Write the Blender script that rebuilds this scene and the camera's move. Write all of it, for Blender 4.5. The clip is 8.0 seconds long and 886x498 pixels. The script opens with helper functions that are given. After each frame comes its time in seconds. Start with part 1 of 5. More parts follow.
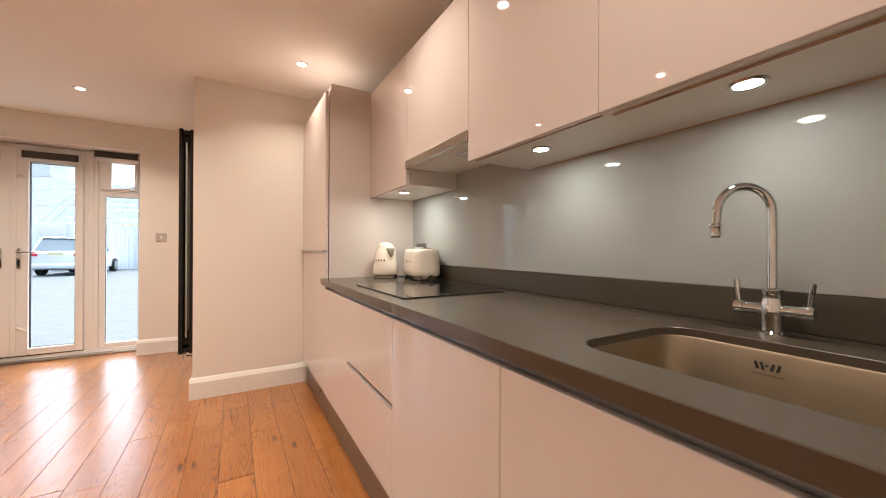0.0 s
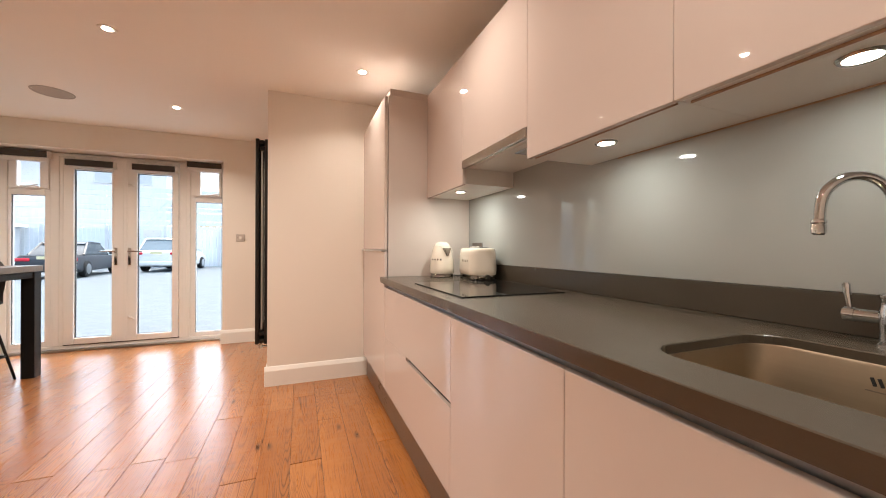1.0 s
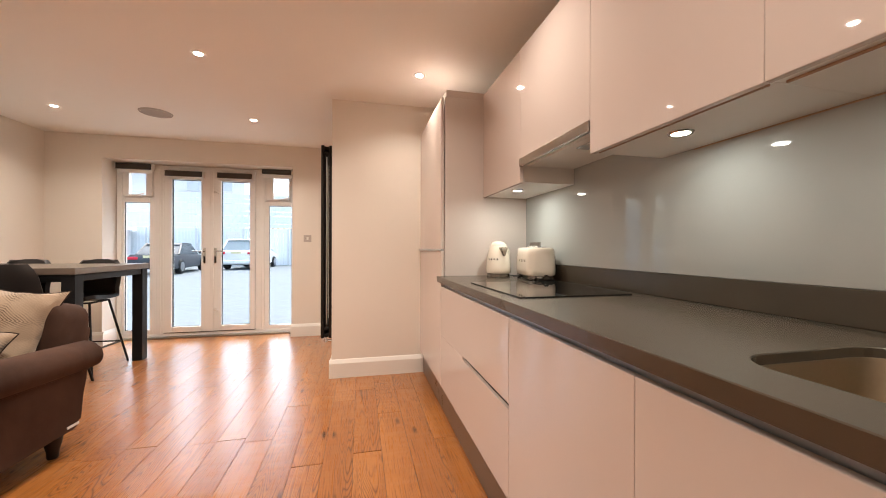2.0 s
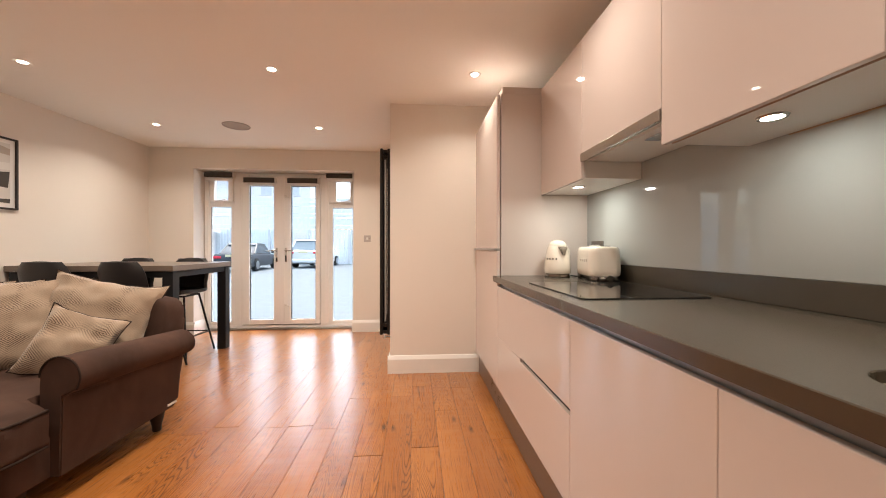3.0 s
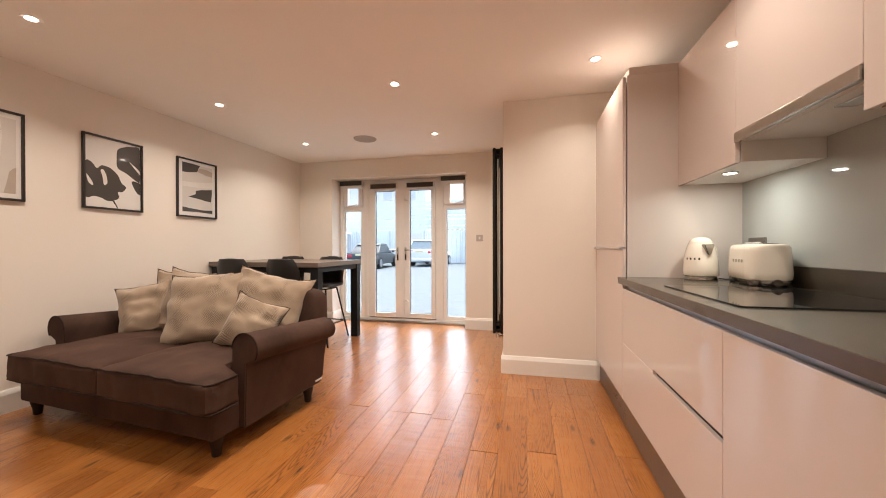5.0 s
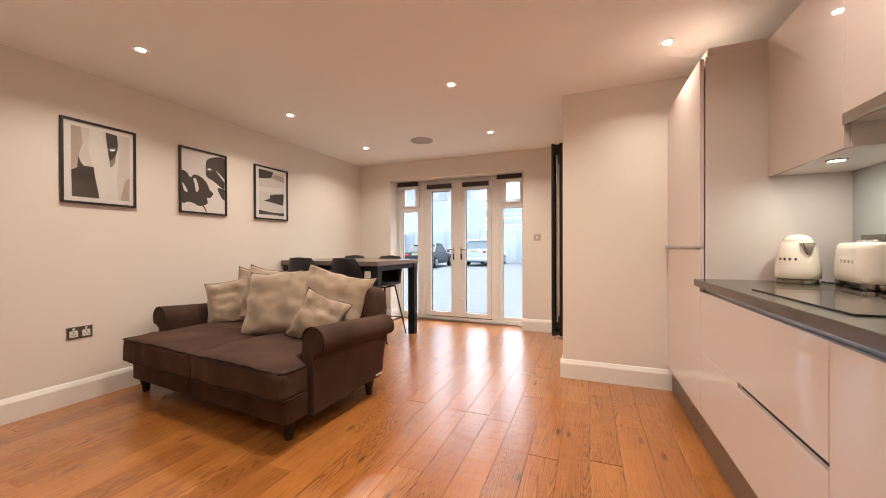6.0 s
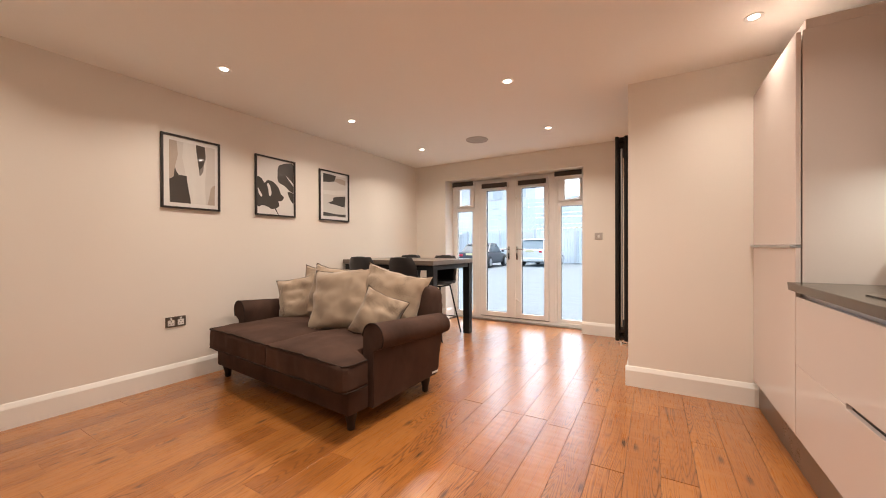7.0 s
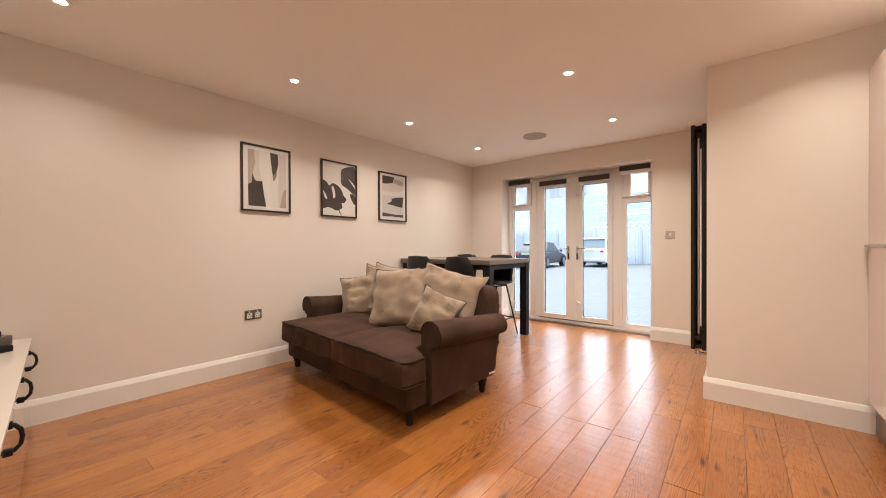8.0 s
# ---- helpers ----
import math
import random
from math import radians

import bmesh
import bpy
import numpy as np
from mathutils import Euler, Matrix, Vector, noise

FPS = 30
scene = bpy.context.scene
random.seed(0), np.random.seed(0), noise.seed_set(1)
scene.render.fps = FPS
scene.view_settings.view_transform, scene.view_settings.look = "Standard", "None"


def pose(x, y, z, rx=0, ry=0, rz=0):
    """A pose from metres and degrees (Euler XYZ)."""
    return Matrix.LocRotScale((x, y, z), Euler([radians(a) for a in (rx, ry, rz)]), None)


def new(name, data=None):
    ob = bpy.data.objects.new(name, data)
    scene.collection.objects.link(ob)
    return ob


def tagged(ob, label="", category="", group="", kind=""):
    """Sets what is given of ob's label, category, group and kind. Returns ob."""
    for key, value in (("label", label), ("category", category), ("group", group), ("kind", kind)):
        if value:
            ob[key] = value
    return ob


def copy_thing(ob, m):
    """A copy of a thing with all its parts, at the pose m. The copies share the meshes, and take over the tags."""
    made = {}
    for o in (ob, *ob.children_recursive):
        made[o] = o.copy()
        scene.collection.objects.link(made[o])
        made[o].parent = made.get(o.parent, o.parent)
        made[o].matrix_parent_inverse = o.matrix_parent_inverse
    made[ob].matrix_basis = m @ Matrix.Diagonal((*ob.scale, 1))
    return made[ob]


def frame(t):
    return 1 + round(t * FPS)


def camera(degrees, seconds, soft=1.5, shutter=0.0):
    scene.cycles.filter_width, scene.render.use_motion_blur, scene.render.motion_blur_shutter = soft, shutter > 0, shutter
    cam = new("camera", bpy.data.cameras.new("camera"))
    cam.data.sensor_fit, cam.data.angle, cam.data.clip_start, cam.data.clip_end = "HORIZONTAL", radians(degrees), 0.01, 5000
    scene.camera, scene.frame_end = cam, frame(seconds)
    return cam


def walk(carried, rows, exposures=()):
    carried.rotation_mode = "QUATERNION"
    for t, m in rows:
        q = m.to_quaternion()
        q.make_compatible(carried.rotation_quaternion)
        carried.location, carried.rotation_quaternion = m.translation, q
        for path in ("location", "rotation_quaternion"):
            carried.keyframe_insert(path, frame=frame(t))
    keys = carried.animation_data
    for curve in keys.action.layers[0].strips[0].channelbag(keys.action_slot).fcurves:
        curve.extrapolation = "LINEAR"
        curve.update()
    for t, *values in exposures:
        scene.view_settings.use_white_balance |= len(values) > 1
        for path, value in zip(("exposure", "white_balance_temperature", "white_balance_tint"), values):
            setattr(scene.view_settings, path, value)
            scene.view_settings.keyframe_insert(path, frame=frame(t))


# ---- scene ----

cam = camera(101.89, 8.0, soft=1.0)
PATH = [
    (0, 0.047, -0.010, 1.127, 90.11, -0.23, -30.21),
    (0.5, 0.040, -0.007, 1.127, 90.03, -0.26, -25.92),
    (1, 0.031, -0.005, 1.126, 90.00, -0.23, -21.69),
    (1.5, 0.024, -0.004, 1.125, 89.98, -0.21, -17.39),
    (3, 0.008, 0.001, 1.123, 89.86, -0.08, -4.43),
    (3.5, 0.001, 0.001, 1.122, 89.82, -0.02, -0.12),
    (4, -0.005, 0.001, 1.121, 89.81, 0.02, 4.26),
    (4.5, -0.012, 0.001, 1.120, 89.80, 0.07, 8.60),
    (6, -0.030, 0.000, 1.117, 89.75, 0.17, 21.70),
    (6.5, -0.037, -0.001, 1.115, 89.75, 0.18, 25.97),
    (7, -0.045, -0.002, 1.114, 89.75, 0.18, 30.26),
    (7.5, -0.055, -0.003, 1.113, 89.73, 0.19, 34.59),
    (8, -0.066, -0.005, 1.113, 89.70, 0.18, 38.90),
]
walk(cam, [(r[0], pose(*r[1:])) for r in PATH], exposures=[(0, 2.12), (8, 2.06)])

# ---- sky and sun: a bright overcast day outside ----
SKY, SUN, SPOT, UNDER = 0.15, 1.15, 2.66, 0.25
world = bpy.data.worlds.new("sky")
scene.world = world
world.use_nodes = True
sky = world.node_tree.nodes.new("ShaderNodeTexSky")
sky.sky_type, sky.sun_disc = "NISHITA", False
sky.sun_elevation, sky.sun_rotation, sky.air_density, sky.dust_density = radians(70), radians(0), 1.2, 6.0
background = world.node_tree.nodes["Background"]
background.inputs["Strength"].default_value = SKY
world.node_tree.links.new(sky.outputs["Color"], background.inputs["Color"])
sun = new("sun", bpy.data.lights.new("sun", "SUN"))
sun.data.energy, sun.data.angle, sun.data.color = SUN, radians(125), (0.70, 0.86, 1.0)
sun.matrix_world = pose(0, 0, 20, -20, 0, 0)

# ---- materials ----
def nodes_of(name):
    m = bpy.data.materials.new(name)
    m.use_nodes = True
    t = m.node_tree
    return m, t, t.nodes["Principled BSDF"]


def add(t, kind, **values):
    n = t.nodes.new(kind)
    for k, v in values.items():
        n.inputs[k.replace("_", " ")].default_value = v
    return n


def math_node(t, op, a, b=None):
    n = t.nodes.new("ShaderNodeMath")
    n.operation = op
    for i, v in enumerate((a, b)):
        if v is None:
            continue
        if isinstance(v, (int, float)):
            n.inputs[i].default_value = v
        else:
            t.links.new(v, n.inputs[i])
    return n.outputs[0]


def mix_colour(t, fac, a, b, mode="MIX"):
    n = t.nodes.new("ShaderNodeMix")
    n.data_type, n.blend_type = "RGBA", mode
    for i, v in ((0, fac), (6, a), (7, b)):
        if isinstance(v, (int, float, tuple)):
            n.inputs[i].default_value = v
        else:
            t.links.new(v, n.inputs[i])
    return n.outputs[2]


def rgb(c):
    return (*c, 1.0)


def surface(name, colour, rough=0.5, metal=0.0, vary=0.08, scale=3.0, grain=90.0, bump=0.05, stretch=(1, 1, 1), coat=0.0, sheen=0.0,
            spec=0.5, tint=(1, 1, 1), rough_vary=0.08, coat_rough=0.04):
    """A plain surface with broad tone changes, fine grain and relief."""
    m, t, p = nodes_of(name)
    co = t.nodes.new("ShaderNodeTexCoord")
    mp = t.nodes.new("ShaderNodeMapping")
    mp.inputs["Scale"].default_value = stretch
    t.links.new(co.outputs["Object"], mp.inputs["Vector"])
    broad = add(t, "ShaderNodeTexNoise", Scale=scale, Detail=4.0)
    fine = add(t, "ShaderNodeTexNoise", Scale=grain, Detail=3.0)
    for n in (broad, fine):
        t.links.new(mp.outputs[0], n.inputs["Vector"])
    dark = tuple(max(0, c * (1 - vary)) for c in colour)
    light = tuple(min(1, c * (1 + vary)) for c in colour)
    both = math_node(t, "ADD", math_node(t, "MULTIPLY", broad.outputs[0], 0.65), math_node(t, "MULTIPLY", fine.outputs[0], 0.35))
    c = mix_colour(t, both, rgb(dark), rgb(light))
    t.links.new(c, p.inputs["Base Color"])
    r = math_node(t, "ADD", math_node(t, "MULTIPLY", math_node(t, "SUBTRACT", both, 0.5), rough_vary * 2), rough)
    t.links.new(r, p.inputs["Roughness"])
    p.inputs["Metallic"].default_value = metal
    p.inputs["Coat Weight"].default_value = coat
    p.inputs["Coat Roughness"].default_value = coat_rough
    p.inputs["Sheen Weight"].default_value = sheen
    p.inputs["Sheen Roughness"].default_value = 0.35
    p.inputs["Sheen Tint"].default_value = rgb(tint)
    p.inputs["Specular IOR Level"].default_value = spec
    if bump:
        b = add(t, "ShaderNodeBump", Strength=bump, Distance=0.004)
        t.links.new(fine.outputs[0], b.inputs["Height"])
        t.links.new(b.outputs[0], p.inputs["Normal"])
    return m


def glowing(name, colour, strength):
    m, t, p = nodes_of(name)
    p.inputs["Base Color"].default_value = rgb(colour)
    p.inputs["Emission Color"].default_value = rgb(colour)
    p.inputs["Emission Strength"].default_value = strength
    return m


def glass_material(name, tint=(0.96, 0.99, 0.98)):
    m, t, p = nodes_of(name)
    p.inputs["Base Color"].default_value = rgb(tint)
    p.inputs["Roughness"].default_value = 0.0
    p.inputs["Transmission Weight"].default_value = 1.0
    p.inputs["IOR"].default_value = 1.01
    return m


def oak_material():
    """Lacquered oak boards: grain along y, each board a tone of its own, knots and scraped ripples."""
    m, t, p = nodes_of("lacquered_oak")
    geo = t.nodes.new("ShaderNodeNewGeometry")
    info = t.nodes.new("ShaderNodeObjectInfo")
    shift = t.nodes.new("ShaderNodeVectorMath")
    shift.operation = "MULTIPLY_ADD"
    comb = t.nodes.new("ShaderNodeCombineXYZ")
    for i, f in enumerate((37.0, 91.0, 13.0)):
        t.links.new(math_node(t, "MULTIPLY", info.outputs["Random"], f), comb.inputs[i])
    shift.inputs[1].default_value = (1, 1, 1)
    t.links.new(geo.outputs["Position"], shift.inputs[0])
    t.links.new(comb.outputs[0], shift.inputs[2])

    def stretched(sx, sy):
        mp = t.nodes.new("ShaderNodeMapping")
        mp.inputs["Scale"].default_value = (sx, sy, 1)
        t.links.new(shift.outputs[0], mp.inputs["Vector"])
        return mp.outputs[0]

    rings = add(t, "ShaderNodeTexNoise", Scale=1.0, Detail=1.2, Roughness=0.35, Distortion=0.35)
    t.links.new(stretched(11.0, 0.95), rings.inputs["Vector"])
    bands = math_node(t, "FRACT", math_node(t, "MULTIPLY", rings.outputs[0], 34.0))
    bands = math_node(t, "MULTIPLY", math_node(t, "ABSOLUTE", math_node(t, "SUBTRACT", bands, 0.5)), 2.0)
    bands = math_node(t, "POWER", bands, 3.0)
    fine = add(t, "ShaderNodeTexNoise", Scale=1.0, Detail=5.0)
    t.links.new(stretched(190, 5), fine.inputs["Vector"])
    broad = add(t, "ShaderNodeTexNoise", Scale=1.0, Detail=2.0)
    t.links.new(stretched(5, 1.2), broad.inputs["Vector"])
    knots = t.nodes.new("ShaderNodeTexVoronoi")
    knots.voronoi_dimensions = "2D"
    knots.inputs["Scale"].default_value = 1.0
    t.links.new(stretched(4.6, 1.5), knots.inputs["Vector"])
    knot = t.nodes.new("ShaderNodeMapRange")
    knot.inputs["From Min"].default_value, knot.inputs["From Max"].default_value = 0.012, 0.085
    knot.inputs["To Min"].default_value, knot.inputs["To Max"].default_value = 1.0, 0.0
    wob = math_node(t, "ADD", knots.outputs["Distance"], math_node(t, "MULTIPLY", math_node(t, "SUBTRACT", fine.outputs[0], 0.5), 0.16))
    t.links.new(wob, knot.inputs["Value"])
    cell = t.nodes.new("ShaderNodeSeparateColor")
    t.links.new(knots.outputs["Color"], cell.inputs[0])
    some = math_node(t, "GREATER_THAN", cell.outputs[0], 0.72)
    knotty = math_node(t, "MULTIPLY", knot.outputs[0], some)
    tone = t.nodes.new("ShaderNodeValToRGB")
    e = tone.color_ramp.elements
    e[0].position, e[0].color = 0.0, (0.260, 0.083, 0.0165, 1)
    e[1].position, e[1].color = 1.0, (0.560, 0.228, 0.059, 1)
    mid = tone.color_ramp.elements.new(0.5)
    mid.color = (0.410, 0.150, 0.033, 1)
    pick = math_node(t, "ADD", math_node(t, "MULTIPLY", info.outputs["Random"], 0.36), math_node(t, "MULTIPLY", broad.outputs[0], 0.64))
    t.links.new(pick, tone.inputs[0])
    patch = add(t, "ShaderNodeTexNoise", Scale=1.0, Detail=1.0)
    t.links.new(stretched(4.0, 0.8), patch.inputs["Vector"])
    shown = t.nodes.new("ShaderNodeMapRange")
    shown.inputs["From Min"].default_value, shown.inputs["From Max"].default_value = 0.40, 0.58
    t.links.new(patch.outputs[0], shown.inputs["Value"])
    streak = math_node(t, "MULTIPLY", bands, math_node(t, "ADD", 0.12, math_node(t, "MULTIPLY", shown.outputs[0], 0.78)))
    c = mix_colour(t, streak, tone.outputs[0], (0.085, 0.026, 0.008, 1))
    c = mix_colour(t, math_node(t, "MULTIPLY", fine.outputs[0], 0.22), c, (0.14, 0.052, 0.018, 1))
    fleck = t.nodes.new("ShaderNodeMapRange")
    fleck.inputs["From Min"].default_value, fleck.inputs["From Max"].default_value = 0.57, 0.66
    fleck.inputs["To Max"].default_value = 0.48
    t.links.new(fine.outputs[0], fleck.inputs["Value"])
    c = mix_colour(t, fleck.outputs[0], c, (0.10, 0.032, 0.009, 1))
    c = mix_colour(t, math_node(t, "MULTIPLY", knotty, 0.82), c, (0.050, 0.020, 0.009, 1))
    t.links.new(c, p.inputs["Base Color"])
    rough = math_node(t, "ADD", 0.22, math_node(t, "MULTIPLY", fine.outputs[0], 0.14))
    t.links.new(rough, p.inputs["Roughness"])
    p.inputs["Specular IOR Level"].default_value = 0.15
    p.inputs["Coat Weight"].default_value = 1.0
    p.inputs["Coat IOR"].default_value = 1.52
    p.inputs["Coat Roughness"].default_value = 0.26
    ripple = add(t, "ShaderNodeTexNoise", Scale=1.0, Detail=1.0)
    t.links.new(stretched(3.5, 17), ripple.inputs["Vector"])
    h = math_node(t, "ADD", math_node(t, "MULTIPLY", ripple.outputs[0], 1.0), math_node(t, "MULTIPLY", fine.outputs[0], 0.04))
    b = add(t, "ShaderNodeBump", Strength=0.50, Distance=0.006)
    t.links.new(h, b.inputs["Height"])
    t.links.new(b.outputs[0], p.inputs["Normal"])
    t.links.new(b.outputs[0], p.inputs["Coat Normal"])
    return m


def cushion_fabric():
    """Beige woven cloth with faint nested diamonds."""
    m, t, p = nodes_of("patterned_cushion_cloth")
    co = t.nodes.new("ShaderNodeTexCoord")
    sep = t.nodes.new("ShaderNodeSeparateXYZ")
    wobble = add(t, "ShaderNodeTexNoise", Scale=6.0, Detail=2.0)
    t.links.new(co.outputs["Object"], wobble.inputs["Vector"])
    t.links.new(co.outputs["Object"], sep.inputs[0])
    axes = []
    for i, size in ((0, 0.235), (2, 0.175)):
        a = math_node(t, "ADD", math_node(t, "DIVIDE", sep.outputs[i], size), math_node(t, "MULTIPLY", wobble.outputs[0], 0.10))
        axes.append(math_node(t, "ABSOLUTE", math_node(t, "SUBTRACT", math_node(t, "FRACT", a), 0.5)))
    d = math_node(t, "ADD", axes[0], axes[1])
    line = math_node(t, "SINE", math_node(t, "MULTIPLY", d, 104.0))
    line = math_node(t, "GREATER_THAN", line, 0.1)
    worn = add(t, "ShaderNodeTexNoise", Scale=13.0, Detail=4.0)
    t.links.new(co.outputs["Object"], worn.inputs["Vector"])
    shown = t.nodes.new("ShaderNodeMapRange")
    for k, v in (("From Min", 0.12), ("From Max", 0.58), ("To Min", 1.15), ("To Max", 0.12)):
        shown.inputs[k].default_value = v
    t.links.new(math_node(t, "ADD", d, math_node(t, "MULTIPLY", math_node(t, "SUBTRACT", worn.outputs[0], 0.5), 0.9)), shown.inputs["Value"])
    weave = add(t, "ShaderNodeTexNoise", Scale=260.0, Detail=2.0)
    t.links.new(co.outputs["Object"], weave.inputs["Vector"])
    seen = math_node(t, "MULTIPLY", line, shown.outputs[0])
    c = mix_colour(t, weave.outputs[0], (0.275, 0.200, 0.137, 1), (0.43, 0.328, 0.236, 1))
    c = mix_colour(t, seen, c, (0.115, 0.076, 0.046, 1))
    t.links.new(c, p.inputs["Base Color"])
    p.inputs["Roughness"].default_value = 0.85
    p.inputs["Sheen Weight"].default_value = 0.3
    b = add(t, "ShaderNodeBump", Strength=0.35, Distance=0.004)
    t.links.new(math_node(t, "ADD", math_node(t, "MULTIPLY", line, 0.5), weave.outputs[0]), b.inputs["Height"])
    t.links.new(b.outputs[0], p.inputs["Normal"])
    return m


def velvet_material():
    """Brown velvet with brushed nap: lighter and darker patches and fine pile."""
    m, t, p = nodes_of("brown_velvet")
    co = t.nodes.new("ShaderNodeTexCoord")
    mp = t.nodes.new("ShaderNodeMapping")
    mp.inputs["Scale"].default_value = (1.0, 1.0, 0.55)
    t.links.new(co.outputs["Object"], mp.inputs["Vector"])
    nap = add(t, "ShaderNodeTexNoise", Scale=4.0, Detail=4.0, Roughness=0.55, Distortion=0.4)
    pile = add(t, "ShaderNodeTexNoise", Scale=260.0, Detail=2.0)
    for n in (nap, pile):
        t.links.new(mp.outputs[0], n.inputs["Vector"])
    ramp = t.nodes.new("ShaderNodeValToRGB")
    e = ramp.color_ramp.elements
    e[0].position, e[0].color = 0.30, (0.042, 0.0235, 0.0172, 1)
    e[1].position, e[1].color = 0.78, (0.098, 0.0545, 0.0395, 1)
    t.links.new(nap.outputs[0], ramp.inputs[0])
    c = mix_colour(t, math_node(t, "MULTIPLY", pile.outputs[0], 0.35), ramp.outputs[0], (0.040, 0.021, 0.015, 1))
    t.links.new(c, p.inputs["Base Color"])
    p.inputs["Roughness"].default_value = 0.85
    p.inputs["Specular IOR Level"].default_value = 0.12
    p.inputs["Sheen Weight"].default_value = 0.06
    p.inputs["Sheen Roughness"].default_value = 0.4
    p.inputs["Sheen Tint"].default_value = (0.75, 0.45, 0.36, 1)
    b = add(t, "ShaderNodeBump", Strength=0.3, Distance=0.004)
    t.links.new(math_node(t, "ADD", math_node(t, "MULTIPLY", nap.outputs[0], 1.5), math_node(t, "MULTIPLY", pile.outputs[0], 0.25)), b.inputs["Height"])
    t.links.new(b.outputs[0], p.inputs["Normal"])
    return m


def paving_material():
    m, t, p = nodes_of("block_paving")
    geo = t.nodes.new("ShaderNodeNewGeometry")
    br = t.nodes.new("ShaderNodeTexBrick")
    for k, v in (("Scale", 1.0), ("Brick Width", 0.22), ("Row Height", 0.11), ("Mortar Size", 0.008)):
        br.inputs[k].default_value = v
    br.inputs["Color1"].default_value = (0.066, 0.086, 0.100, 1)
    br.inputs["Color2"].default_value = (0.108, 0.132, 0.149, 1)
    br.inputs["Mortar"].default_value = (0.045, 0.052, 0.058, 1)
    t.links.new(geo.outputs["Position"], br.inputs["Vector"])
    broad = add(t, "ShaderNodeTexNoise", Scale=0.35, Detail=4.0)
    t.links.new(geo.outputs["Position"], broad.inputs["Vector"])
    c = mix_colour(t, broad.outputs[0], br.outputs["Color"], (0.088, 0.109, 0.124, 1))
    t.links.new(c, p.inputs["Base Color"])
    p.inputs["Roughness"].default_value = 0.75
    return m


PAINT = surface("wall_paint", (0.80, 0.735, 0.66), 0.75, vary=0.03, scale=1.2, grain=220, bump=0.06)
CEILING_PAINT = surface("ceiling_paint", (0.93, 0.90, 0.85), 0.85, vary=0.025, scale=0.9, grain=200, bump=0.05)
GLOSSWHITE = surface("satin_white_paint", (0.83, 0.80, 0.75), 0.35, vary=0.03, scale=4, grain=120, bump=0.04)
OAK = oak_material()
SUBFLOOR = surface("dark_joint", (0.12, 0.058, 0.026), 0.9)
CASHMERE = surface("cashmere_gloss_lacquer", (0.70, 0.605, 0.555), 0.02, vary=0.012, scale=1.5, grain=60, bump=0.0, coat=0.05, rough_vary=0.004, coat_rough=0.012)
MATT = surface("matt_cashmere_panel", (0.69, 0.605, 0.555), 0.55, vary=0.03, scale=1.5, grain=120, bump=0.02)
CARCASS = surface("pale_cabinet_board", (0.80, 0.76, 0.71), 0.4, vary=0.02)
WORKTOP = surface("greige_quartz", (0.074, 0.060, 0.044), 0.24, vary=0.14, scale=6, grain=420, bump=0.02, rough_vary=0.05)
CHANNEL = surface("anodised_channel", (0.45, 0.47, 0.50), 0.32, metal=0.85, vary=0.05)
PLINTH = surface("dark_bronze_plinth", (0.13, 0.085, 0.06), 0.3, vary=0.06)
SPLASH = surface("grey_backpainted_glass", (0.43, 0.44, 0.42), 0.02, vary=0.015, scale=1, bump=0.0, coat=0.15, rough_vary=0.004, coat_rough=0.012)
CHROME = surface("polished_chrome", (0.66, 0.69, 0.71), 0.05, metal=1.0, vary=0.02, bump=0.0, rough_vary=0.02)
# Chrome darkened in its colour for the dark surroundings it mirrors.
DARKCHROME = surface("chrome_with_dark_reflection", (0.30, 0.285, 0.265), 0.08, metal=1.0, vary=0.04, bump=0.0, rough_vary=0.02)
HOODSTEEL = surface("bright_brushed_steel", (0.46, 0.43, 0.39), 0.24, metal=1.0, vary=0.06, stretch=(1, 1, 40), bump=0.03)
SINKSTEEL = surface("satin_sink_steel", (0.43, 0.365, 0.275), 0.36, metal=1.0, vary=0.10, scale=2, grain=60, stretch=(60, 1.0, 60), bump=0.05)
TANEDGE = surface("tan_edge_banding", (0.42, 0.27, 0.17), 0.5, vary=0.1)
HOB_GLASS = surface("black_ceramic_glass", (0.012, 0.012, 0.012), 0.03, vary=0.1, bump=0.0, rough_vary=0.01)
CREAM = surface("cream_enamel", (0.86, 0.775, 0.66), 0.12, vary=0.015, bump=0.0, coat=0.5, rough_vary=0.02)
VELVET = velvet_material()
PIPING = surface("dark_piping", (0.026, 0.015, 0.011), 0.7, spec=0.15)
DARKWOOD = surface("dark_stained_wood", (0.022, 0.012, 0.008), 0.5, spec=0.25, vary=0.3, stretch=(8, 8, 1))
CLOTH = cushion_fabric()
BLACKMETAL = surface("black_powder_coat", (0.011, 0.011, 0.012), 0.5, spec=0.25, vary=0.1, grain=200, bump=0.04)
LEATHER = surface("black_faux_leather", (0.022, 0.021, 0.022), 0.42, vary=0.2, scale=12, grain=180, bump=0.15)
TABLEWOOD = surface("grey_brown_tabletop", (0.16, 0.125, 0.098), 0.3, vary=0.25, scale=3, grain=60, stretch=(1.2, 22, 22), bump=0.05)
PVC = surface("white_upvc", (0.84, 0.825, 0.80), 0.3, vary=0.02, bump=0.0)
GASKET = surface("black_gasket", (0.02, 0.02, 0.02), 0.7)
GLASS = glass_material("window_glass")
BLIND = surface("charcoal_blind_fabric", (0.06, 0.052, 0.046), 0.8, vary=0.12, stretch=(1, 1, 30))
ANTHRACITE = surface("anthracite_radiator", (0.016, 0.0125, 0.011), 0.5, vary=0.1, spec=0.25)
